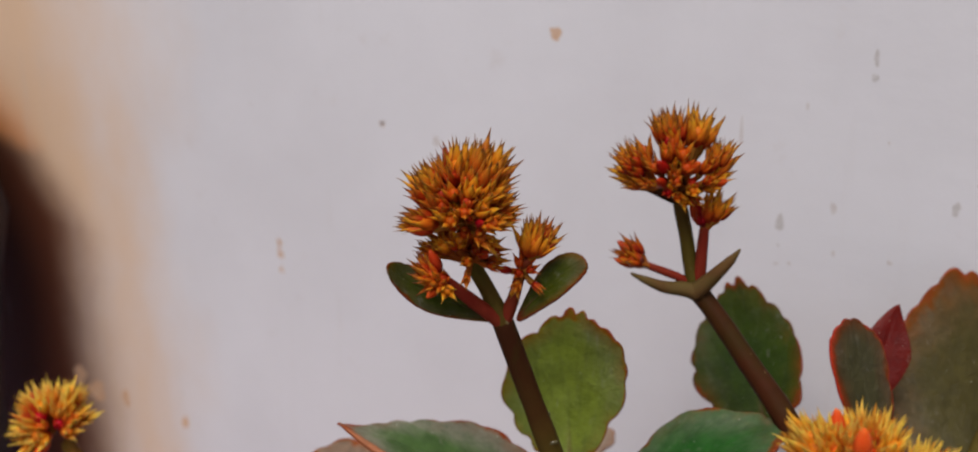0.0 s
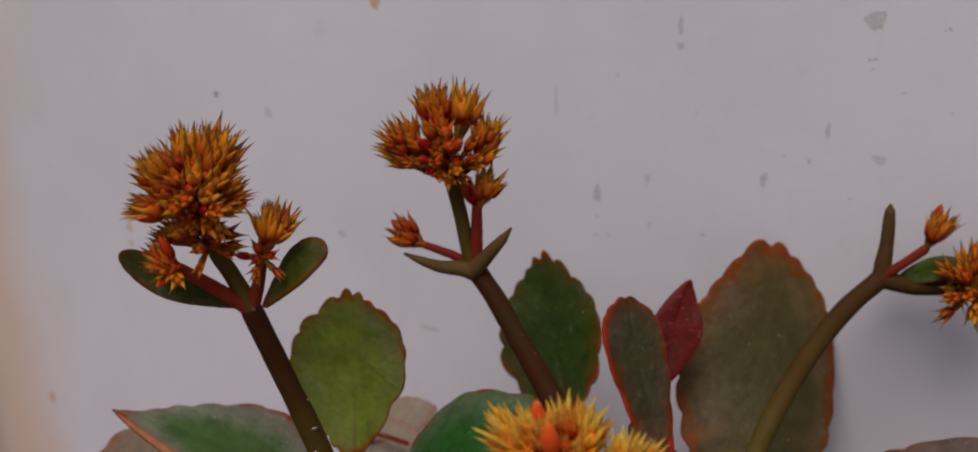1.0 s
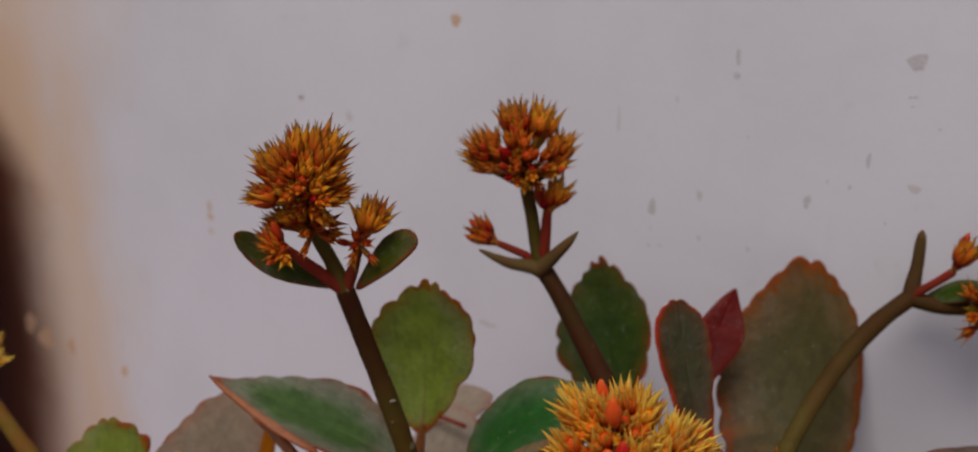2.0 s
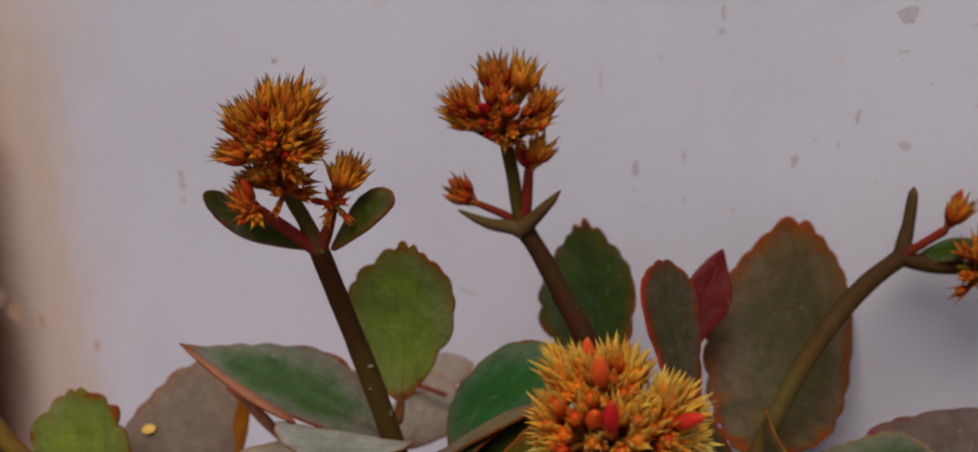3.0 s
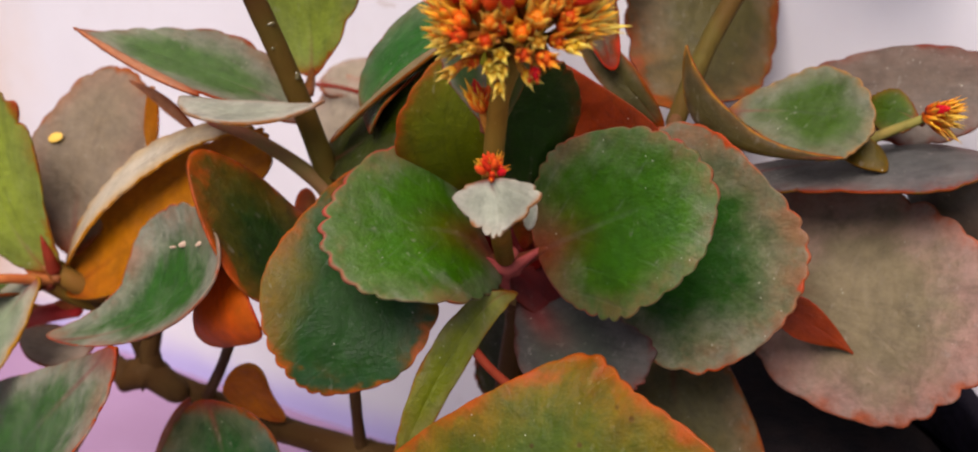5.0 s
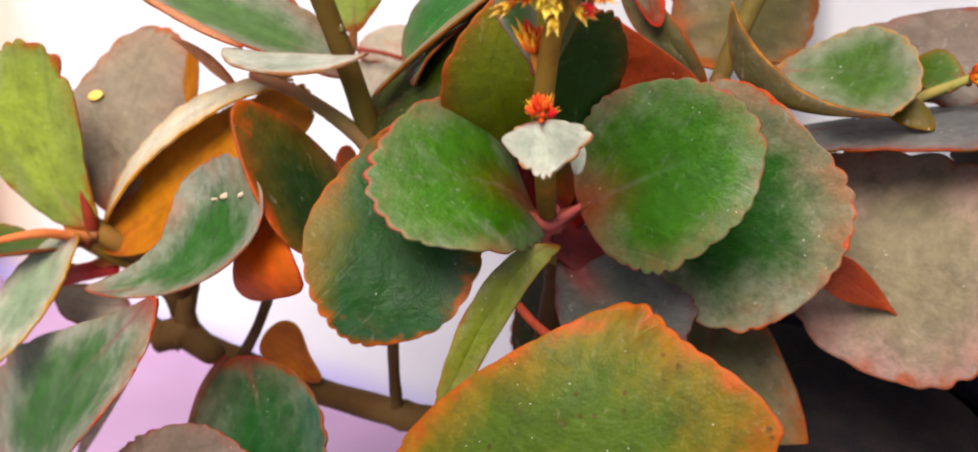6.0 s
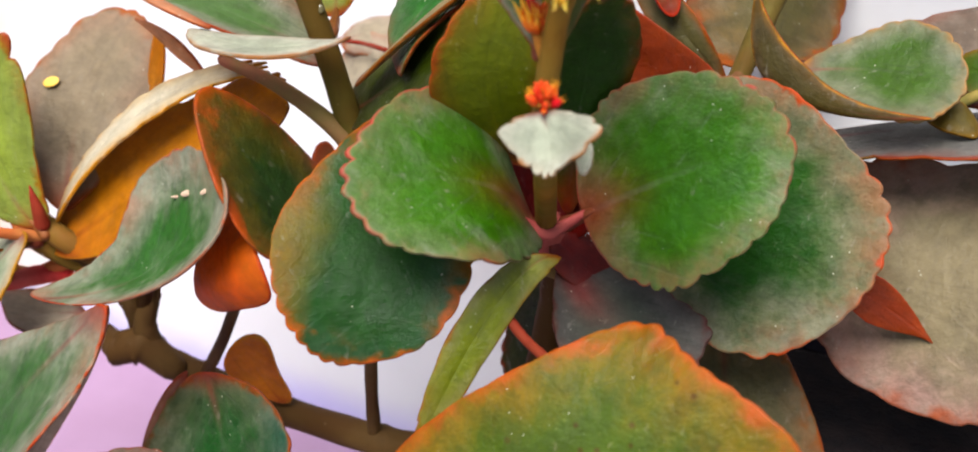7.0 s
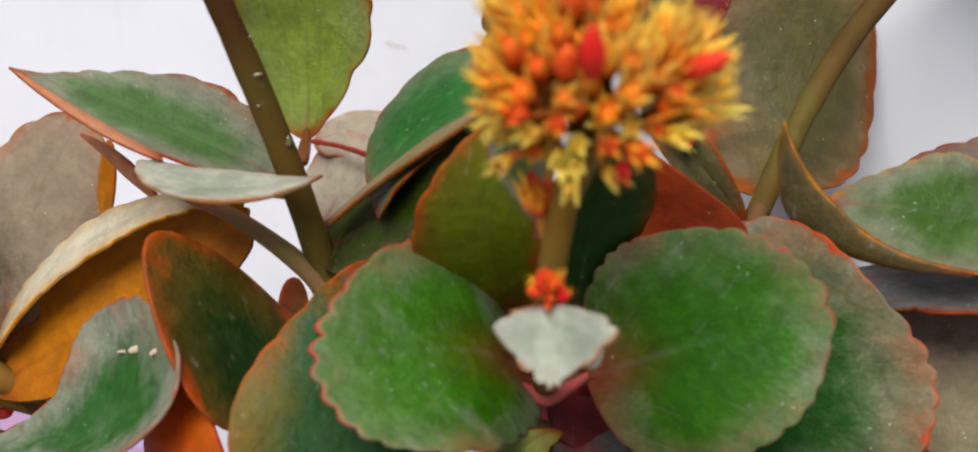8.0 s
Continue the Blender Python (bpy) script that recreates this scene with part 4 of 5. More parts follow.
def bud_mesh(name, sepals, length, spread, mat, seed, width=1.0):
    """A calyx cup whose fleshy sepals part towards pointed tips, standing on z; with no sepals, a closed ribbed bud."""
    rnd = random.Random(seed)
    bm = bmesh.new()
    rim = bm.verts.layers.float.new("rim")
    sides = 10
    prof = [(0.02, 0.0), (0.12, 0.06), (0.19, 0.20), (0.225, 0.36), (0.20, 0.50), (0.10, 0.60), (0.0, 0.64)]
    if not sepals:
        prof = [(0.02, 0.0), (0.13, 0.10), (0.20, 0.30), (0.21, 0.48), (0.165, 0.70), (0.085, 0.88), (0.0, 1.0)]
    rings = []
    for r, z in prof:
        ring = []
        for j in range(sides):
            a = 2 * math.pi * j / sides
            k = r * length * (1.0 if j % 2 else 0.88)
            v = bm.verts.new((k * math.cos(a), k * math.sin(a), z * length))
            v[rim] = z * (0.7 if not sepals else 0.85)
            ring.append(v)
        rings.append(ring)
    for a, b in zip(rings, rings[1:]):
        for j in range(sides):
            bm.faces.new((a[j], a[(j + 1) % sides], b[(j + 1) % sides], b[j]))
    bm.faces.new(rings[0][::-1])
    for s in range(sepals):
        a0 = 2 * math.pi * s / sepals + rnd.uniform(-0.2, 0.2)
        out, side = Vector((math.cos(a0), math.sin(a0), 0)), Vector((-math.sin(a0), math.cos(a0), 0))
        reach = rnd.uniform(0.86, 1.08) * length
        open_ = spread * rnd.uniform(0.6, 1.35)
        prev = None
        for u, w in ((0.16, 0.13), (0.36, 0.185), (0.54, 0.165), (0.70, 0.105), (0.84, 0.056), (0.98, 0.026), (1.13, 0.002)):
            w *= width
            c = out * length * (0.11 + 0.05 * u + open_ * max(0.0, u - 0.2) ** 1.7) + Vector((0, 0, u * reach))
            ring = [bm.verts.new(c + side * w * length), bm.verts.new(c + out * w * 0.62 * length), bm.verts.new(c - side * w * length), bm.verts.new(c - out * w * 0.4 * length)]
            for v in ring:
                v[rim] = min(u, 1.0)
            if prev:
                for j in range(4):
                    bm.faces.new((prev[j], prev[(j + 1) % 4], ring[(j + 1) % 4], ring[j]))
            else:
                bm.faces.new(ring[::-1])
            prev = ring
        bm.faces.new(prev)
    bmesh.ops.remove_doubles(bm, verts=bm.verts, dist=0.00002)
    bmesh.ops.recalc_face_normals(bm, faces=bm.faces)
    me = bpy.data.meshes.new(name)
    bm.to_mesh(me)
    bm.free()
    me.materials.append(mat)
    me.polygons.foreach_set("use_smooth", [True] * len(me.polygons))
    return me


def bud_set(yellow, orange, red, olive, prefix="", wide=1.0):
    """The kinds of bud on one stalk, each with a few shapes; wide: how far the sepals have parted."""
    return {
        prefix + "yellow": [bud_mesh("bud", 5, 0.0088, wide * 0.15, yellow, 1), bud_mesh("bud", 4, 0.0094, wide * 0.10, yellow, 2), bud_mesh("bud", 5, 0.0084, wide * 0.24, yellow, 3), bud_mesh("bud", 4, 0.0090, wide * 0.18, yellow, 10)],
        prefix + "orange": [bud_mesh("bud", 5, 0.0084, wide * 0.14, orange, 4), bud_mesh("bud", 4, 0.0088, wide * 0.08, orange, 5), bud_mesh("bud", 4, 0.0082, wide * 0.20, orange, 11)],
        prefix + "olive": [bud_mesh("bud", 5, 0.0082, wide * 0.26, olive, 8, 1.1), bud_mesh("bud", 4, 0.0080, wide * 0.18, olive, 9, 1.1)],
        prefix + "closed": [bud_mesh("bud", 0, 0.0080, 0.0, orange, 12), bud_mesh("bud", 0, 0.0092, 0.0, red, 13), bud_mesh("bud", 4, 0.0080, wide * 0.03, orange, 14)],
        prefix + "red": [bud_mesh("bud", 0, 0.0092, 0.0, red, 6), bud_mesh("bud", 4, 0.0078, wide * 0.16, red, 7)],
    }


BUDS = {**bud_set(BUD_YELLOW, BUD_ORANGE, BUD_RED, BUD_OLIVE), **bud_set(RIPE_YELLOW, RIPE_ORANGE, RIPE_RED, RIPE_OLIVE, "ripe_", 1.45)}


class Stalk:
    """A flower stalk: one mesh of stalk, branches and bud stalks, with buds and bracts under it."""

    def __init__(self, label, ripe=False):
        self.bm, self.buds, self.label, self.ripe = bmesh.new(), [], label, "ripe_" if ripe else ""

    def arm(self, points, radii, index=0):
        before = len(self.bm.faces)
        tube(self.bm, points, radii, 12, 8)
        self.bm.faces.ensure_lookup_table()
        for f in self.bm.faces[before:]:
            f.material_index = index

    def fan(self, root, tip, count, cone, seed, mix=(0.62, 0.3, 0.08), size=1.0, first="yellow"):
        """Buds on short stalks, raying from a root towards a tip within a cone of so many degrees. mix: the shares of the first
        kind, of orange and of red buds."""
        rnd = random.Random(seed)
        root, axis = Vector(root), Vector(tip) - Vector(root)
        reach = axis.length
        axis.normalize()
        flat = axis.orthogonal().normalized()
        for i in range(count):
            k = (i + 0.5) / count
            th = math.acos(1 - k * (1 - math.cos(radians(cone)))) if count > 1 else 0.0
            ph = i * 2.39996 + rnd.uniform(-0.4, 0.4)
            d = (axis * math.cos(th) + math.sin(th) * (math.cos(ph) * flat + math.sin(ph) * axis.cross(flat))).normalized()
            s = size * rnd.uniform(0.82, 1.14)
            start = root + d * max(0.0, reach * rnd.uniform(0.78, 1.0) - 0.0086 * s)
            if (start - root).length > 0.002:
                before = len(self.bm.faces)
                tube(self.bm, [root, root.lerp(start, 0.5) + axis * 0.0003, start], [0.0008, 0.0007, 0.0010], 5, 2)
                self.bm.faces.ensure_lookup_table()
                for f in self.bm.faces[before:]:
                    f.material_index = 2
            pick = rnd.random()
            kind = self.ripe + (first if pick < mix[0] else "orange" if pick < mix[0] + mix[1] else "red")
            d = (d + 0.2 * axis + Vector((0, 0, 0.12))).normalized()
            turn = d.to_track_quat("Z", "Y").to_matrix().to_4x4() @ Matrix.Rotation(rnd.uniform(0, 6.28), 4, "Z")
            self.buds.append((BUDS[kind][0] if count == 1 else rnd.choice(BUDS[kind]), Matrix.Translation(start) @ turn @ Matrix.Diagonal((s, s, s, 1))))

    def finish(self, lower, upper):
        ob = part("flower_stalk", self.bm, [lower, upper, BUD_STALK, PETIOLE_RED], plant, self.label)
        bpy.context.view_layer.update()
        for me, m in self.buds:
            b = new("bud", me)
            b.parent = ob
            b.matrix_basis = Matrix.Translation(-plant.location) @ m
        return ob


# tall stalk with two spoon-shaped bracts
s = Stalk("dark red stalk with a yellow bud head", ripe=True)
NODE = (-0.1642, 0.2740, 0.3150)
s.arm([(-0.1454, 0.2937, 0.2244), (-0.1477, 0.2926, 0.2330), (-0.1506, 0.2881, 0.2534), (-0.1549, 0.2833, 0.2753), (-0.1600, 0.2788, 0.2958), NODE], [0.0036, 0.0036, 0.0034, 0.0032, 0.0030, 0.0029], 0)
s.arm([NODE, (-0.1680, 0.2724, 0.3243), (-0.1704, 0.2703, 0.3307), (-0.1717, 0.2682, 0.3386), (-0.1721, 0.2660, 0.3449)], [0.0027, 0.0022, 0.0021, 0.0019, 0.0013], 1)
s.arm([NODE, (-0.1686, 0.2682, 0.3216), (-0.1702, 0.2632, 0.3265), (-0.1716, 0.2583, 0.3312)], [0.0022, 0.0018, 0.0016, 0.0013], 3)
s.arm([NODE, (-0.1614, 0.2744, 0.3226), (-0.1597, 0.2744, 0.3282), (-0.1569, 0.2738, 0.3339)], [0.0020, 0.0016, 0.0014, 0.0012], 3)
s.fan((-0.1721, 0.2654, 0.3464), (-0.1719, 0.2646, 0.3654), 8, 15, 11, (0.72, 0.24, 0.04), 1.05, "yellow")
s.fan((-0.1703, 0.2655, 0.3468), (-0.1610, 0.2685, 0.3648), 9, 19, 111, (0.85, 0.15, 0.0), 1.05, "yellow")
s.fan((-0.1700, 0.2637, 0.3480), (-0.1696, 0.2717, 0.3639), 5, 12, 120, (0.72, 0.24, 0.04), 1.00, "yellow")
s.fan((-0.1721, 0.2640, 0.3461), (-0.1789, 0.2549, 0.3595), 9, 20, 112, (0.72, 0.24, 0.04), 0.98, "yellow")
s.fan((-0.1742, 0.2675, 0.3454), (-0.1835, 0.2688, 0.3600), 6, 18, 121, (0.72, 0.24, 0.04), 1.00, "yellow")
s.fan((-0.1703, 0.2619, 0.3447), (-0.1810, 0.2514, 0.3472), 8, 15, 114, (0.55, 0.4, 0.05), 0.92, "yellow")
s.fan((-0.1697, 0.2634, 0.3471), (-0.1622, 0.2535, 0.3591), 12, 50, 116, (0.15, 0.45, 0.4), 0.90, "yellow")
s.fan((-0.1684, 0.2638, 0.3462), (-0.1548, 0.2595, 0.3567), 7, 34, 117, (0.5, 0.4, 0.1), 0.90, "yellow")
s.fan((-0.1680, 0.2638, 0.3456), (-0.1549, 0.2669, 0.3512), 6, 20, 113, (0.5, 0.4, 0.1), 0.85, "yellow")
s.fan((-0.1679, 0.2637, 0.3453), (-0.1554, 0.2583, 0.3498), 8, 42, 118, (0.4, 0.5, 0.1), 0.72, "yellow")
s.fan((-0.1682, 0.2635, 0.3453), (-0.1653, 0.2524, 0.3501), 7, 45, 119, (0.5, 0.4, 0.1), 0.72, "yellow")
s.fan((-0.1715, 0.2661, 0.3339), (-0.1771, 0.2578, 0.3423), 7, 26, 12, (0.45, 0.5, 0.05), 0.85, "yellow")
s.fan((-0.1706, 0.2668, 0.3368), (-0.1629, 0.2626, 0.3446), 6, 45, 13, (0.5, 0.4, 0.1), 0.75, "yellow")
s.fan((-0.1692, 0.2666, 0.3347), (-0.1605, 0.2595, 0.3378), 7, 60, 122, (0.3, 0.6, 0.1), 0.62, "yellow")
s.fan((-0.1721, 0.2586, 0.3298), (-0.1778, 0.2529, 0.3384), 8, 30, 14, (0.25, 0.6, 0.15), 0.88, "yellow")
s.fan((-0.1720, 0.2580, 0.3311), (-0.1710, 0.2493, 0.3328), 7, 45, 123, (0.2, 0.65, 0.15), 0.70, "yellow")
s.fan((-0.1566, 0.2739, 0.3337), (-0.1547, 0.2748, 0.3462), 6, 22, 15, (0.55, 0.4, 0.05), 1.00, "yellow")
s.fan((-0.1564, 0.2742, 0.3340), (-0.1495, 0.2766, 0.3433), 4, 16, 124, (0.5, 0.45, 0.05), 0.95, "yellow")
s.fan((-0.1586, 0.2738, 0.3308), (-0.1542, 0.2679, 0.3341), 9, 95, 16, (0.0, 0.65, 0.35), 0.60, "yellow")
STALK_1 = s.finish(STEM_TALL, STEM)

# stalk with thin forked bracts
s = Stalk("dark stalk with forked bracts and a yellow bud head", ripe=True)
NODE = (-0.1366, 0.3381, 0.3068)
s.arm([(-0.0882, 0.3086, 0.2737), (-0.1018, 0.3191, 0.2838), (-0.1167, 0.3284, 0.2930), (-0.1284, 0.3351, 0.3008), NODE], [0.0036, 0.0034, 0.0031, 0.0029, 0.0029], 0)
s.arm([NODE, (-0.1388, 0.3376, 0.3139), (-0.1404, 0.3372, 0.3228), (-0.1422, 0.3365, 0.3316), (-0.1429, 0.3345, 0.3388)], [0.0030, 0.0021, 0.0020, 0.0020, 0.0018], 1)
s.arm([NODE, (-0.1410, 0.3359, 0.3104), (-0.1454, 0.3340, 0.3123), (-0.1497, 0.3322, 0.3139)], [0.0018, 0.0013, 0.0012, 0.0011], 3)
s.arm([NODE, (-0.1359, 0.3377, 0.3129), (-0.1356, 0.3378, 0.3206), (-0.1350, 0.3372, 0.3265)], [0.0022, 0.0018, 0.0016, 0.0014], 3)
s.arm([(-0.1426, 0.3363, 0.3343), (-0.1468, 0.3324, 0.3369), (-0.1517, 0.3283, 0.3398)], [0.0020, 0.0016, 0.0010], 0)
s.arm([(-0.1426, 0.3363, 0.3343), (-0.1376, 0.3373, 0.3378), (-0.1336, 0.3375, 0.3408)], [0.0020, 0.0014, 0.0010], 0)
s.fan((-0.1429, 0.3339, 0.3427), (-0.1475, 0.3326, 0.3616), 9, 17, 21, (0.72, 0.24, 0.04), 1.08, "yellow")
s.fan((-0.1422, 0.3332, 0.3430), (-0.1429, 0.3334, 0.3625), 5, 10, 221, (0.35, 0.65, 0.0), 1.10, "yellow")
s.fan((-0.1394, 0.3342, 0.3441), (-0.1356, 0.3375, 0.3617), 8, 15, 121, (0.9, 0.1, 0.0), 1.08, "yellow")
s.fan((-0.1476, 0.3315, 0.3386), (-0.1557, 0.3240, 0.3516), 10, 26, 22, (0.6, 0.35, 0.05), 1.00, "yellow")
s.fan((-0.1474, 0.3313, 0.3379), (-0.1553, 0.3217, 0.3439), 6, 16, 222, (0.5, 0.5, 0.0), 0.85, "yellow")
s.fan((-0.1354, 0.3370, 0.3395), (-0.1302, 0.3389, 0.3525), 8, 24, 23, (0.7, 0.3, 0.0), 1.00, "yellow")
s.fan((-0.1356, 0.3367, 0.3391), (-0.1283, 0.3361, 0.3445), 5, 20, 223, (0.5, 0.4, 0.1), 0.80, "yellow")
s.fan((-0.1419, 0.3327, 0.3417), (-0.1382, 0.3231, 0.3538), 8, 40, 27, (0.15, 0.45, 0.4), 0.90, "yellow")
s.fan((-0.1435, 0.3319, 0.3393), (-0.1417, 0.3200, 0.3466), 8, 45, 24, (0.5, 0.45, 0.05), 0.72, "yellow")
s.fan((-0.1392, 0.3333, 0.3393), (-0.1320, 0.3251, 0.3474), 8, 45, 124, (0.5, 0.45, 0.05), 0.72, "yellow")
s.fan((-0.1418, 0.3326, 0.3386), (-0.1365, 0.3232, 0.3441), 7, 60, 127, (0.5, 0.4, 0.1), 0.66, "yellow")
s.fan((-0.1346, 0.3373, 0.3262), (-0.1300, 0.3384, 0.3382), 7, 24, 25, (0.3, 0.6, 0.1), 1.00, "yellow")
s.fan((-0.1352, 0.3368, 0.3258), (-0.1373, 0.3350, 0.3353), 3, 14, 225, (0.1, 0.6, 0.3), 0.85, "yellow")
s.fan((-0.1493, 0.3323, 0.3136), (-0.1569, 0.3244, 0.3201), 8, 27, 26, (0.1, 0.6, 0.3), 0.98, "yellow")
STALK_2 = s.finish(STEM_RED, STEM)

# short stalk in the middle of the rosette
s = Stalk("short olive stalk with a broad yellow bud head")
s.arm([(-0.0895, 0.2968, 0.2120), (-0.0781, 0.2737, 0.2364), (-0.0667, 0.2506, 0.2609), (-0.0667, 0.2505, 0.2695), (-0.0652, 0.2499, 0.2801), (-0.0631, 0.2485, 0.2888), (-0.0614, 0.2512, 0.2959), (-0.0618, 0.2534, 0.3021)], [0.0028, 0.0027, 0.0027, 0.0025, 0.0024, 0.0024, 0.0024, 0.0018], 1)
s.arm([(-0.0662, 0.2504, 0.2755), (-0.0680, 0.2499, 0.2807), (-0.0695, 0.2503, 0.2850)], [0.0014, 0.0012, 0.0010], 0)
s.arm([(-0.0615, 0.2521, 0.2996), (-0.0665, 0.2503, 0.3039), (-0.0705, 0.2473, 0.3072)], [0.0018, 0.0014, 0.0010], 2)
s.arm([(-0.0616, 0.2523, 0.3000), (-0.0554, 0.2558, 0.3040), (-0.0500, 0.2586, 0.3077)], [0.0018, 0.0014, 0.0010], 2)
s.arm([(-0.0616, 0.2524, 0.3003), (-0.0664, 0.2547, 0.3068), (-0.0693, 0.2556, 0.3112)], [0.0016, 0.0012, 0.0010], 2)
s.arm([(-0.0616, 0.2524, 0.3003), (-0.0624, 0.2575, 0.3073), (-0.0627, 0.2595, 0.3110)], [0.0016, 0.0012, 0.0010], 2)
s.fan((-0.0659, 0.2487, 0.2679), (-0.0668, 0.2453, 0.2730), 7, 40, 331, (1.0, 0.0, 0.0), 0.50, "closed")
s.fan((-0.0659, 0.2487, 0.2679), (-0.0628, 0.2476, 0.2729), 7, 40, 332, (1.0, 0.0, 0.0), 0.50, "closed")
s.fan((-0.0654, 0.2478, 0.2681), (-0.0637, 0.2441, 0.2734), 9, 55, 333, (1.0, 0.0, 0.0), 0.50, "closed")
s.fan((-0.0659, 0.2487, 0.2679), (-0.0661, 0.2490, 0.2730), 6, 50, 334, (1.0, 0.0, 0.0), 0.50, "closed")
s.fan((-0.0684, 0.2495, 0.2827), (-0.0689, 0.2481, 0.2896), 9, 34, 32, (0.0, 0.25, 0.75), 0.80, "yellow")
s.fan((-0.0681, 0.2527, 0.3095), (-0.0761, 0.2453, 0.3228), 11, 22, 33, (0.54, 0.36, 0.10), 1.00, "yellow")
s.fan((-0.0672, 0.2532, 0.3094), (-0.0699, 0.2489, 0.3247), 8, 18, 133, (0.54, 0.36, 0.10), 1.00, "yellow")
s.fan((-0.0637, 0.2553, 0.3093), (-0.0681, 0.2585, 0.3234), 5, 12, 137, (0.54, 0.36, 0.10), 1.00, "yellow")
s.fan((-0.0628, 0.2558, 0.3093), (-0.0604, 0.2555, 0.3261), 11, 19, 37, (0.54, 0.36, 0.10), 1.02, "yellow")
s.fan((-0.0621, 0.2562, 0.3093), (-0.0574, 0.2589, 0.3221), 5, 16, 237, (0.54, 0.36, 0.10), 1.00, "yellow")
s.fan((-0.0667, 0.2520, 0.3092), (-0.0641, 0.2410, 0.3231), 7, 32, 141, (0.65, 0.35, 0.0), 0.88, "yellow")
s.fan((-0.0616, 0.2551, 0.3091), (-0.0551, 0.2445, 0.3221), 7, 34, 41, (0.6, 0.4, 0.0), 0.88, "yellow")
s.fan((-0.0688, 0.2471, 0.3031), (-0.0753, 0.2394, 0.3143), 11, 26, 35, (0.54, 0.36, 0.10), 0.98, "yellow")
s.fan((-0.0681, 0.2472, 0.3025), (-0.0745, 0.2374, 0.3079), 7, 20, 235, (0.54, 0.36, 0.10), 0.90, "yellow")
s.fan((-0.0655, 0.2483, 0.3018), (-0.0597, 0.2335, 0.3172), 9, 32, 36, (0.54, 0.36, 0.10), 0.95, "yellow")
s.fan((-0.0577, 0.2518, 0.3020), (-0.0508, 0.2392, 0.3177), 9, 30, 38, (0.7, 0.3, 0.0), 0.98, "yellow")
s.fan((-0.0625, 0.2515, 0.3019), (-0.0536, 0.2332, 0.3150), 7, 45, 143, (0.1, 0.7, 0.2), 0.85, "yellow")
s.fan((-0.0540, 0.2566, 0.3062), (-0.0488, 0.2571, 0.3192), 11, 24, 34, (0.54, 0.36, 0.10), 1.00, "yellow")
s.fan((-0.0532, 0.2569, 0.3059), (-0.0425, 0.2590, 0.3160), 8, 20, 234, (0.54, 0.36, 0.10), 1.00, "yellow")
s.fan((-0.0528, 0.2551, 0.3047), (-0.0454, 0.2455, 0.3162), 7, 36, 142, (0.35, 0.65, 0.0), 0.88, "yellow")
s.fan((-0.0507, 0.2556, 0.3035), (-0.0387, 0.2565, 0.3080), 9, 18, 134, (0.9, 0.1, 0.0), 0.95, "olive")
s.fan((-0.0518, 0.2547, 0.3029), (-0.0404, 0.2512, 0.3053), 6, 20, 234, (0.9, 0.1, 0.0), 0.85, "olive")
s.fan((-0.0554, 0.2528, 0.3013), (-0.0464, 0.2395, 0.3072), 9, 40, 138, (0.54, 0.36, 0.10), 0.80, "olive")
s.fan((-0.0625, 0.2501, 0.2995), (-0.0535, 0.2353, 0.3052), 9, 45, 136, (0.9, 0.1, 0.0), 0.72, "olive")
s.fan((-0.0662, 0.2482, 0.3002), (-0.0625, 0.2328, 0.3057), 9, 42, 135, (0.85, 0.15, 0.0), 0.74, "olive")
s.fan((-0.0695, 0.2470, 0.3015), (-0.0708, 0.2341, 0.3032), 6, 28, 236, (0.5, 0.5, 0.0), 0.80, "olive")
s.fan((-0.0628, 0.2493, 0.2963), (-0.0594, 0.2402, 0.2975), 1, 5, 47, (1.0, 0.0, 0.0), 0.85, "olive")
s.fan((-0.0609, 0.2434, 0.3195), (-0.0604, 0.2410, 0.3281), 1, 5, 39, (0.0, 0.0, 1.0), 1.12, "yellow")
s.fan((-0.0545, 0.2370, 0.3134), (-0.0539, 0.2344, 0.3216), 1, 5, 44, (0.0, 0.0, 1.0), 1.12, "yellow")
s.fan((-0.0464, 0.2500, 0.3116), (-0.0399, 0.2506, 0.3148), 1, 5, 45, (0.0, 0.0, 1.0), 1.0, "yellow")
STALK_3 = s.finish(BUD_STALK, STEM_PALE)

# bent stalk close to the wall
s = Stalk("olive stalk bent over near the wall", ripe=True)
NODE = (-0.0415, 0.4157, 0.2931)
s.arm([(-0.0629, 0.3550, 0.2376), (-0.0605, 0.3648, 0.2519), (-0.0581, 0.3757, 0.2634), (-0.0539, 0.3894, 0.2759), (-0.0483, 0.4042, 0.2860), NODE], [0.0030, 0.0031, 0.0031, 0.0031, 0.0031, 0.0030], 1)
s.arm([NODE, (-0.0322, 0.4151, 0.2931), (-0.0231, 0.4151, 0.2946), (-0.0128, 0.4143, 0.2955)], [0.0028, 0.0027, 0.0026, 0.0020], 1)
s.arm([NODE, (-0.0368, 0.4147, 0.2981), (-0.0325, 0.4155, 0.3022), (-0.0296, 0.4162, 0.3050)], [0.0020, 0.0015, 0.0014, 0.0014], 3)
s.fan((-0.0298, 0.4158, 0.3046), (-0.0245, 0.4169, 0.3184), 9, 20, 61, (0.2, 0.7, 0.1), 1.05, "yellow")
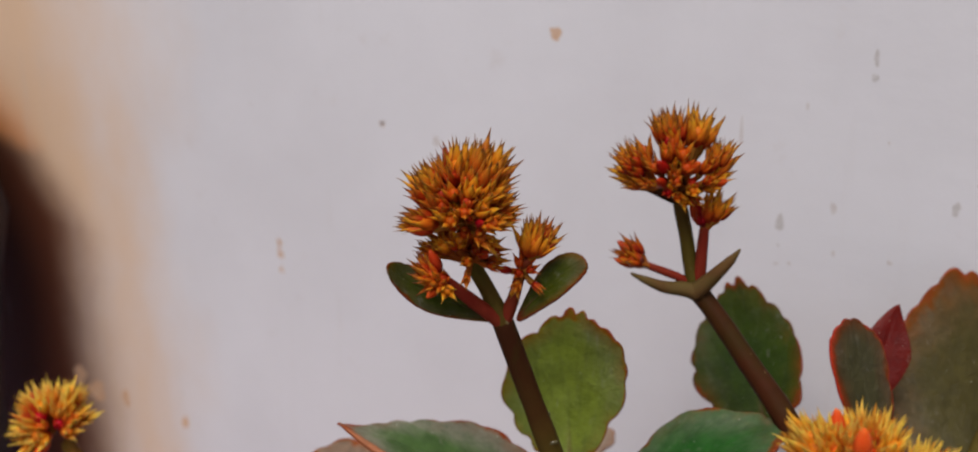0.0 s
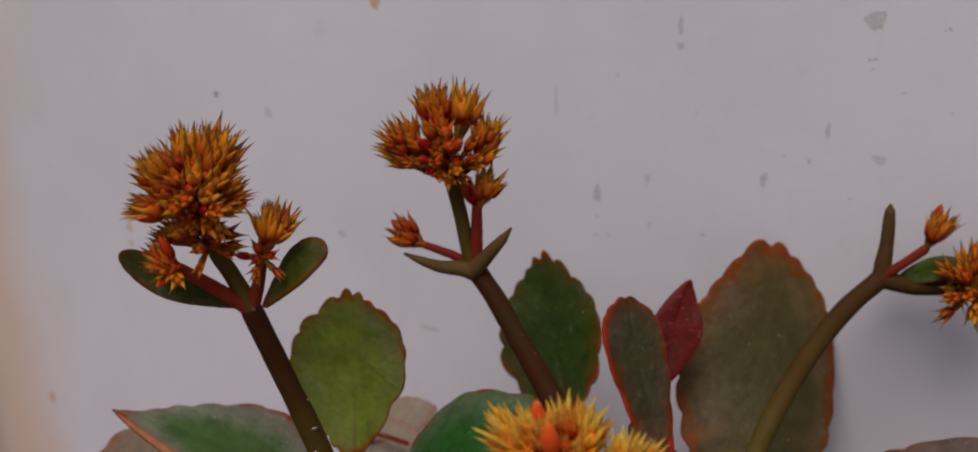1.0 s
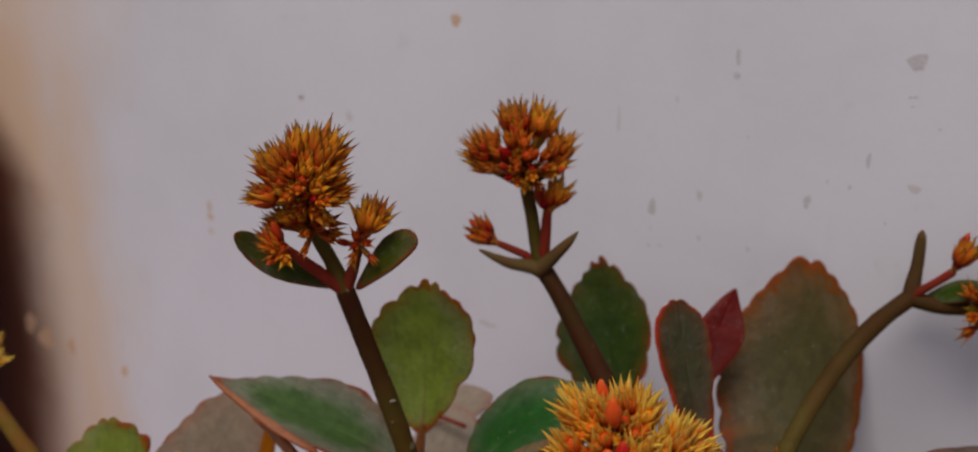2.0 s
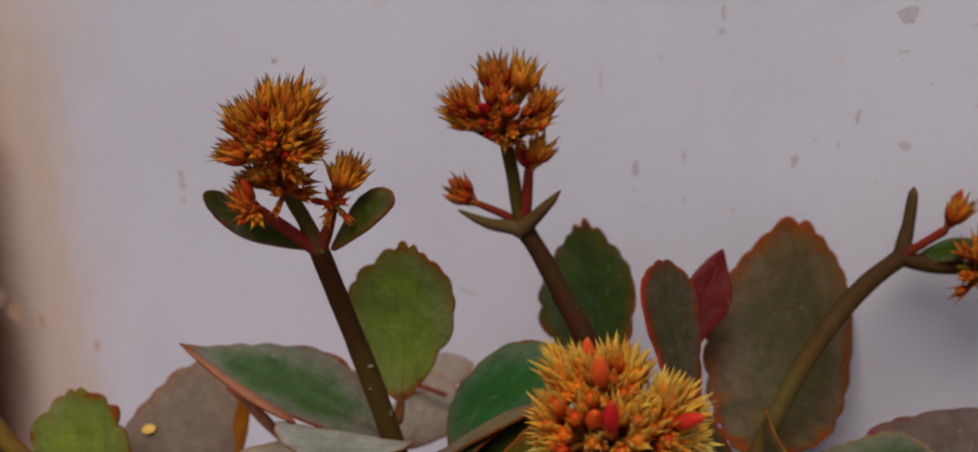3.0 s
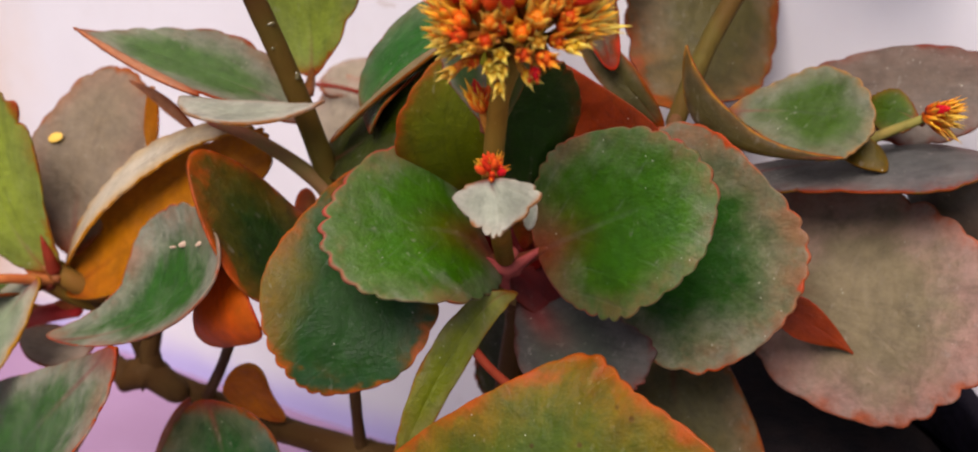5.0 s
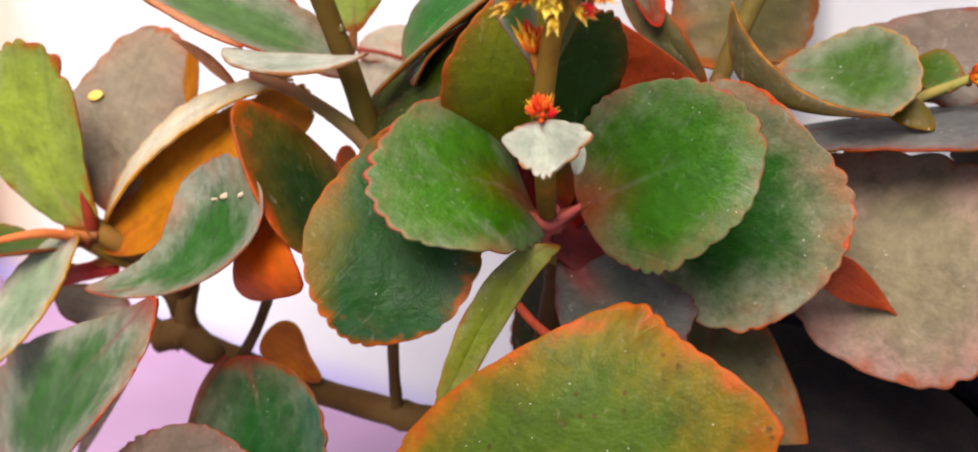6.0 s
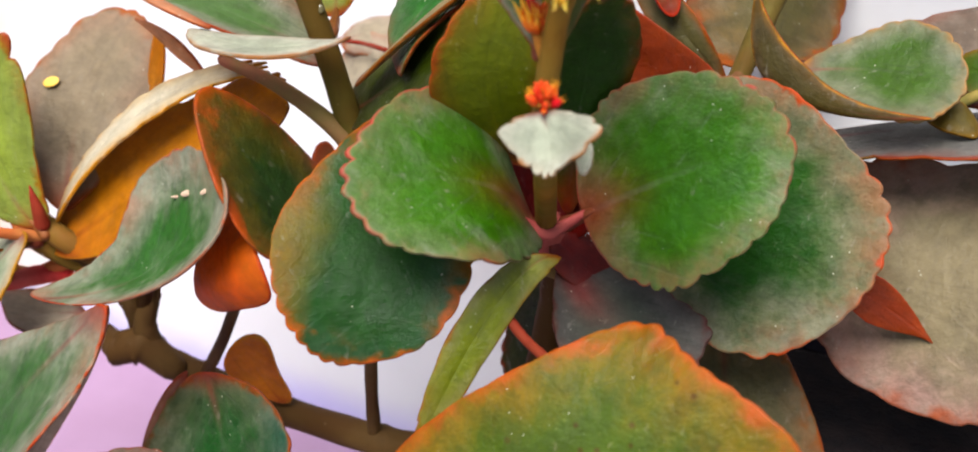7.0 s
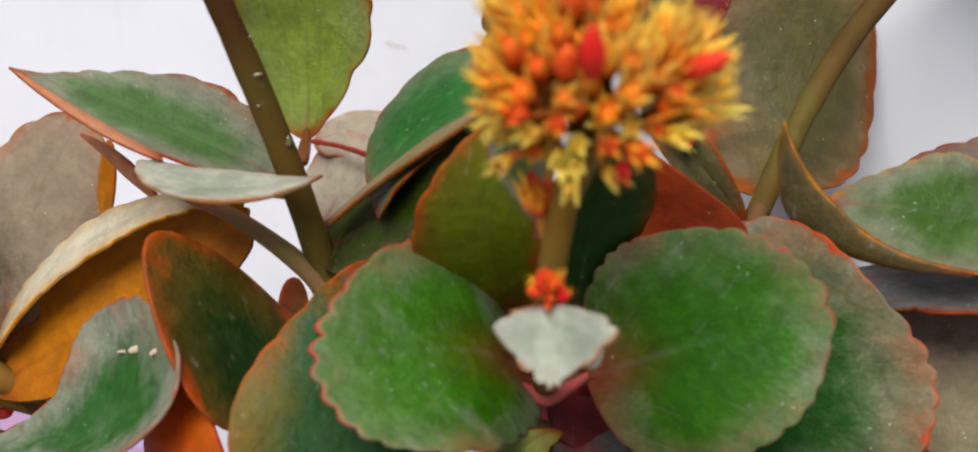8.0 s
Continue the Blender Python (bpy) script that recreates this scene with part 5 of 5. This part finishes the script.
s.fan((-0.0140, 0.4130, 0.2969), (-0.0110, 0.4074, 0.3104), 12, 60, 42, (0.35, 0.5, 0.15), 0.95, "yellow")
s.fan((-0.0133, 0.4130, 0.2962), (-0.0109, 0.3989, 0.3034), 14, 80, 142, (0.3, 0.5, 0.2), 0.90, "yellow")
s.fan((-0.0186, 0.4133, 0.2956), (-0.0173, 0.4043, 0.2964), 5, 50, 242, (0.4, 0.5, 0.1), 0.80, "olive")
STALK_4 = s.finish(STEM_RED, STEM_BENT)

# stalk leaning out to the side
s = Stalk("thick olive stalk leaning outwards with a yellow bud head")
s.arm([(-0.2194, 0.2779, 0.1630), (-0.2257, 0.2728, 0.1757), (-0.2328, 0.2634, 0.1860), (-0.2702, 0.2662, 0.1980), (-0.3050, 0.2687, 0.2080), (-0.3413, 0.2734, 0.2280)], [0.0034, 0.0036, 0.0037, 0.0036, 0.0034, 0.0026], 1)
s.fan((-0.3441, 0.2712, 0.2350), (-0.3458, 0.2661, 0.2519), 52, 95, 51, (0.6, 0.32, 0.08), 1.1)
s.arm([(-0.2370, 0.2604, 0.1859), (-0.2396, 0.2531, 0.1892), (-0.2436, 0.2449, 0.1925), (-0.2568, 0.2351, 0.1902)], [0.0020, 0.0017, 0.0015, 0.0010], 0)
s.fan((-0.2600, 0.2344, 0.1893), (-0.2629, 0.2292, 0.1899), 26, 125, 52, (0.5, 0.5, 0.0), 0.75)
s.finish(PETIOLE_ORANGE, STEM_OCHRE)

# small side stalk among the outer leaves
s = Stalk("small green side stalk with an orange bud head")
s.arm([(-0.0107, 0.3561, 0.2392), (-0.0040, 0.3620, 0.2429), (0.0061, 0.3678, 0.2477)], [0.0020, 0.0015, 0.0013], 1)
s.fan((0.0061, 0.3688, 0.2488), (0.0164, 0.3642, 0.2511), 14, 34, 61, (0.35, 0.6, 0.05), 1.0)
s.finish(STEM_RED, STEM_GREEN)

# bracts on the stalks
leaf((-0.1633, 0.2754, 0.3153), (-0.1843, 0.2511, 0.3347), (-0.1785, 0.2595, 0.3211), (-0.1809, 0.2650, 0.3283), BRACT_GREEN, GREY, stalk=0.03, depth=0.02, parent=STALK_1, cup=0.11, taper=0.37, widest=0.54, point=0.10)
leaf((-0.1602, 0.2737, 0.3163), (-0.1432, 0.2803, 0.3346), (-0.1554, 0.2812, 0.3306), (-0.1485, 0.2757, 0.3253), BRACT_GREEN, GREY, stalk=0.03, depth=0.02, parent=STALK_1, cup=0.13, taper=0.41, widest=0.50, point=0.06, bend=-0.01)
stem([(-0.1353, 0.3352, 0.3076), (-0.1392, 0.3334, 0.3084), (-0.1437, 0.3305, 0.3091), (-0.1476, 0.3275, 0.3112), (-0.1517, 0.3250, 0.3135)], [0.0024, 0.0022, 0.0018, 0.0013, 0.0004], STEM_BROWN, "bract", "thick pointed olive-brown bract", parent=STALK_2)
stem([(-0.1362, 0.3352, 0.3072), (-0.1327, 0.3354, 0.3110), (-0.1290, 0.3352, 0.3154), (-0.1261, 0.3359, 0.3190), (-0.1238, 0.3365, 0.3224)], [0.0026, 0.0023, 0.0019, 0.0014, 0.0004], STEM_BROWN, "bract", "thick pointed brown bract", parent=STALK_2)
leaf((-0.0653, 0.2460, 0.2682), (-0.0583, 0.2376, 0.2593), (-0.0517, 0.2444, 0.2684), (-0.0719, 0.2417, 0.2616), WHITE, WHITE, stalk=0.02, lobes=15, depth=0.12, parent=STALK_3, cup=0.13, taper=0.16, widest=0.41, point=0.56, bend=0.03)
leaf((-0.0709, 0.2541, 0.2757), (-0.0780, 0.2537, 0.2938), (-0.0789, 0.2505, 0.2896), (-0.0726, 0.2577, 0.2890), PALE, BRACT_GREEN, stalk=0.05, taper=0.75, widest=0.66, lobes=9, parent=STALK_3)
stem([(-0.0415, 0.4163, 0.2925), (-0.0411, 0.4156, 0.2985), (-0.0405, 0.4150, 0.3050), (-0.0403, 0.4143, 0.3120), (-0.0402, 0.4138, 0.3160), (-0.0402, 0.4136, 0.3180)], [0.0028, 0.0026, 0.0021, 0.0019, 0.0015, 0.0004], STEM_BROWN, "spur", "fleshy brown-olive spur", parent=STALK_4)
leaf((-0.0384, 0.4174, 0.2919), (-0.0163, 0.4109, 0.3050), (-0.0280, 0.4158, 0.3026), (-0.0251, 0.4113, 0.2973), GREEN, GREY, stalk=0.02, lobes=0, parent=STALK_4)
leaf((-0.1637, 0.2785, 0.1418), (-0.1679, 0.2695, 0.1695), (-0.1768, 0.2686, 0.1553), (-0.1623, 0.2734, 0.1599), ORANGE_UNDER, ORANGE_UNDER, stalk=0.02, lobes=0, taper=0.2, cup=0.3)
leaf((-0.0702, 0.2600, 0.2739), (-0.0678, 0.2672, 0.2914), (-0.0706, 0.2628, 0.2850), (-0.0666, 0.2678, 0.2851), BRACT_GREEN, OLIVE_LIGHT, stalk=0.05, lobes=10, taper=0.4, parent=STALK_3)
leaf((-0.0643, 0.2616, 0.2588), (-0.0594, 0.2547, 0.2519), (-0.0630, 0.2572, 0.2548), (-0.0597, 0.2593, 0.2553), WHITE, WHITE, stalk=0.03, lobes=0, taper=0.2, parent=STALK_3)

# woody stems
stem([(-0.1215, 0.3130, 0.0956), (-0.1217, 0.2955, 0.1276), (-0.1328, 0.2815, 0.1383), (-0.1701, 0.2830, 0.1349), (-0.2023, 0.2843, 0.1354), (-0.2208, 0.2836, 0.1396), (-0.2205, 0.2759, 0.1627), (-0.2303, 0.2684, 0.1796), (-0.2328, 0.2634, 0.1860)],
     [0.0050, 0.0048, 0.0046, 0.0044, 0.0042, 0.0042, 0.0036, 0.0034, 0.0036], WOODY, knots=0.12)
stem([(-0.2165, 0.2821, 0.1708), (-0.2145, 0.2788, 0.1635), (-0.2161, 0.2767, 0.1521), (-0.2118, 0.2781, 0.1410)], [0.0030, 0.0032, 0.0036, 0.0040], WOODY, knots=0.1)
stem([(-0.2329, 0.2751, 0.1467), (-0.2241, 0.2730, 0.1444), (-0.2169, 0.2755, 0.1464), (-0.2086, 0.2788, 0.1392)], [0.0030, 0.0052, 0.0058, 0.0046], WOODY, knots=0.2)
stem([(-0.0949, 0.3082, 0.2038), (-0.0964, 0.3168, 0.1823), (-0.1038, 0.3217, 0.1427), (-0.1158, 0.3351, 0.0690)], [0.0034, 0.0040, 0.0048, 0.0055], WOODY, knots=0.1)
stem([(-0.1255, 0.2684, 0.1805), (-0.1313, 0.2761, 0.1575), (-0.1347, 0.2815, 0.1376)], [0.0018, 0.0018, 0.0021], WOODY)
stem([(-0.2046, 0.2706, 0.1843), (-0.2134, 0.2758, 0.1659), (-0.2247, 0.2825, 0.1402)], [0.0026, 0.0024, 0.0028], STEM_RED)
stem([(-0.1697, 0.2676, 0.1804), (-0.1833, 0.2749, 0.1594), (-0.1996, 0.2833, 0.1371)], [0.0017, 0.0018, 0.0021], WOODY)
stem([(-0.1799, 0.2824, 0.2446), (-0.1645, 0.2861, 0.2389), (-0.1480, 0.2904, 0.2272), (-0.1363, 0.2961, 0.2077), (-0.0903, 0.3091, 0.1940)], [0.0016, 0.0020, 0.0026, 0.0034, 0.0036], STEM_ROSE)
stem([(-0.2024, 0.3637, 0.2210), (-0.1937, 0.3658, 0.2206), (-0.1845, 0.3674, 0.2192)], [0.0008, 0.0007, 0.0009], PETIOLE_RED)
stem([(-0.0840, 0.2676, 0.2025), (-0.0780, 0.2660, 0.1990), (-0.0690, 0.2623, 0.1973)], [0.0013, 0.0013, 0.0014], PETIOLE_RED)
stem([(-0.2431, 0.2591, 0.1895), (-0.2383, 0.2613, 0.1865), (-0.2333, 0.2646, 0.1871)], [0.0028, 0.0032, 0.0010], PETIOLE_ORANGE)
stem([(-0.2410, 0.2586, 0.1867), (-0.2375, 0.2626, 0.1815), (-0.2325, 0.2675, 0.1761), (-0.2256, 0.2735, 0.1710)], [0.0030, 0.0032, 0.0034, 0.0028], STEM_OCHRE)
stem([(-0.2349, 0.2604, 0.1903), (-0.2346, 0.2596, 0.1952), (-0.2354, 0.2592, 0.1995), (-0.2364, 0.2594, 0.2029)], [0.0024, 0.0020, 0.0011, 0.0002], PETIOLE_RED, "sheath", "small pointed red sheath at the joint")
stem([(-0.2375, 0.2683, 0.1694), (-0.2467, 0.2645, 0.1678), (-0.2533, 0.2594, 0.1657)], [0.0024, 0.0032, 0.0026], RED_FOOT)
stem([(-0.2219, 0.2801, 0.1592), (-0.2242, 0.2728, 0.1762), (-0.2340, 0.2687, 0.1751), (-0.2509, 0.2670, 0.1657), (-0.2685, 0.2668, 0.1645)], [0.0026, 0.0028, 0.0026, 0.0024, 0.0020], PETIOLE_ORANGE)
stem([(-0.0624, 0.3550, 0.2397), (-0.0623, 0.3392, 0.2251), (-0.0775, 0.3265, 0.1655), (-0.0968, 0.3237, 0.1440)], [0.0020, 0.0036, 0.0044, 0.0046], STEM_BROWN)

stem([(-0.0939, 0.3090, 0.1977), (-0.0931, 0.3060, 0.2048), (-0.0910, 0.3014, 0.2123)], [0.0040, 0.0052, 0.0030], FOOT_PINK, "node", "pinkish red node where the leaf feet clasp the stem")
stem([(-0.0913, 0.2815, 0.2229), (-0.0895, 0.2872, 0.2176), (-0.0859, 0.2901, 0.2147), (-0.0824, 0.2933, 0.2166), (-0.0787, 0.2973, 0.2195)], [0.0008, 0.0015, 0.0019, 0.0015, 0.0008], FOOT_PINK, "clasp", "pink fused feet of the leaf pair round the stalk")


# specks lying on leaves
def speck(at, toward, w, h, mat, turn, label):
    bm = bmesh.new()
    bmesh.ops.create_uvsphere(bm, u_segments=14, v_segments=8, radius=0.5)
    for v in bm.verts:
        v.co *= 1 + 0.12 * noise.noise(v.co * 4)
    face = (Vector(toward) - Vector(at)).normalized().to_track_quat("Z", "Y").to_matrix().to_4x4()
    m = Matrix.Translation(at) @ face @ Matrix.Rotation(radians(turn), 4, "Z") @ Matrix.Diagonal((w, h, 0.0008, 1))
    bmesh.ops.transform(bm, matrix=m, verts=bm.verts)
    part("speck", bm, mat, plant, label)


speck((-0.2523, 0.2864, 0.2222), (-0.2451, 0.2163, 0.3011), 0.0056, 0.0036, SPECK_YELLOW, 20, "bright yellow speck")
speck((-0.1695, 0.2530, 0.2203), (0.0133, 0.0646, 0.3753), 0.0034, 0.0017, SPECK_PALE, 10, "pale dry fleck")
speck((-0.1609, 0.2502, 0.2241), (0.0133, 0.0646, 0.3753), 0.0026, 0.0013, SPECK_PALE, 25, "pale dry fleck")
speck((-0.1740, 0.2537, 0.2178), (0.0133, 0.0646, 0.3753), 0.0030, 0.0008, SPECK_PALE, -5, "pale dry fleck")
speck((-0.1529, 0.2812, 0.2794), (0.0198, 0.0734, 0.3837), 0.0028, 0.0011, DROPLET, 8, "clear water droplet")
speck((-0.1529, 0.2811, 0.2723), (0.0198, 0.0734, 0.3837), 0.0012, 0.0010, DROPLET, 8, "clear water droplet")
speck((-0.1549, 0.2821, 0.2871), (0.0198, 0.0734, 0.3837), 0.0009, 0.0012, DROPLET, 8, "clear water droplet")
speck((-0.1492, 0.2857, 0.2632), (0.0198, 0.0734, 0.3837), 0.0018, 0.0026, DROPLET, 8, "clear water droplet")
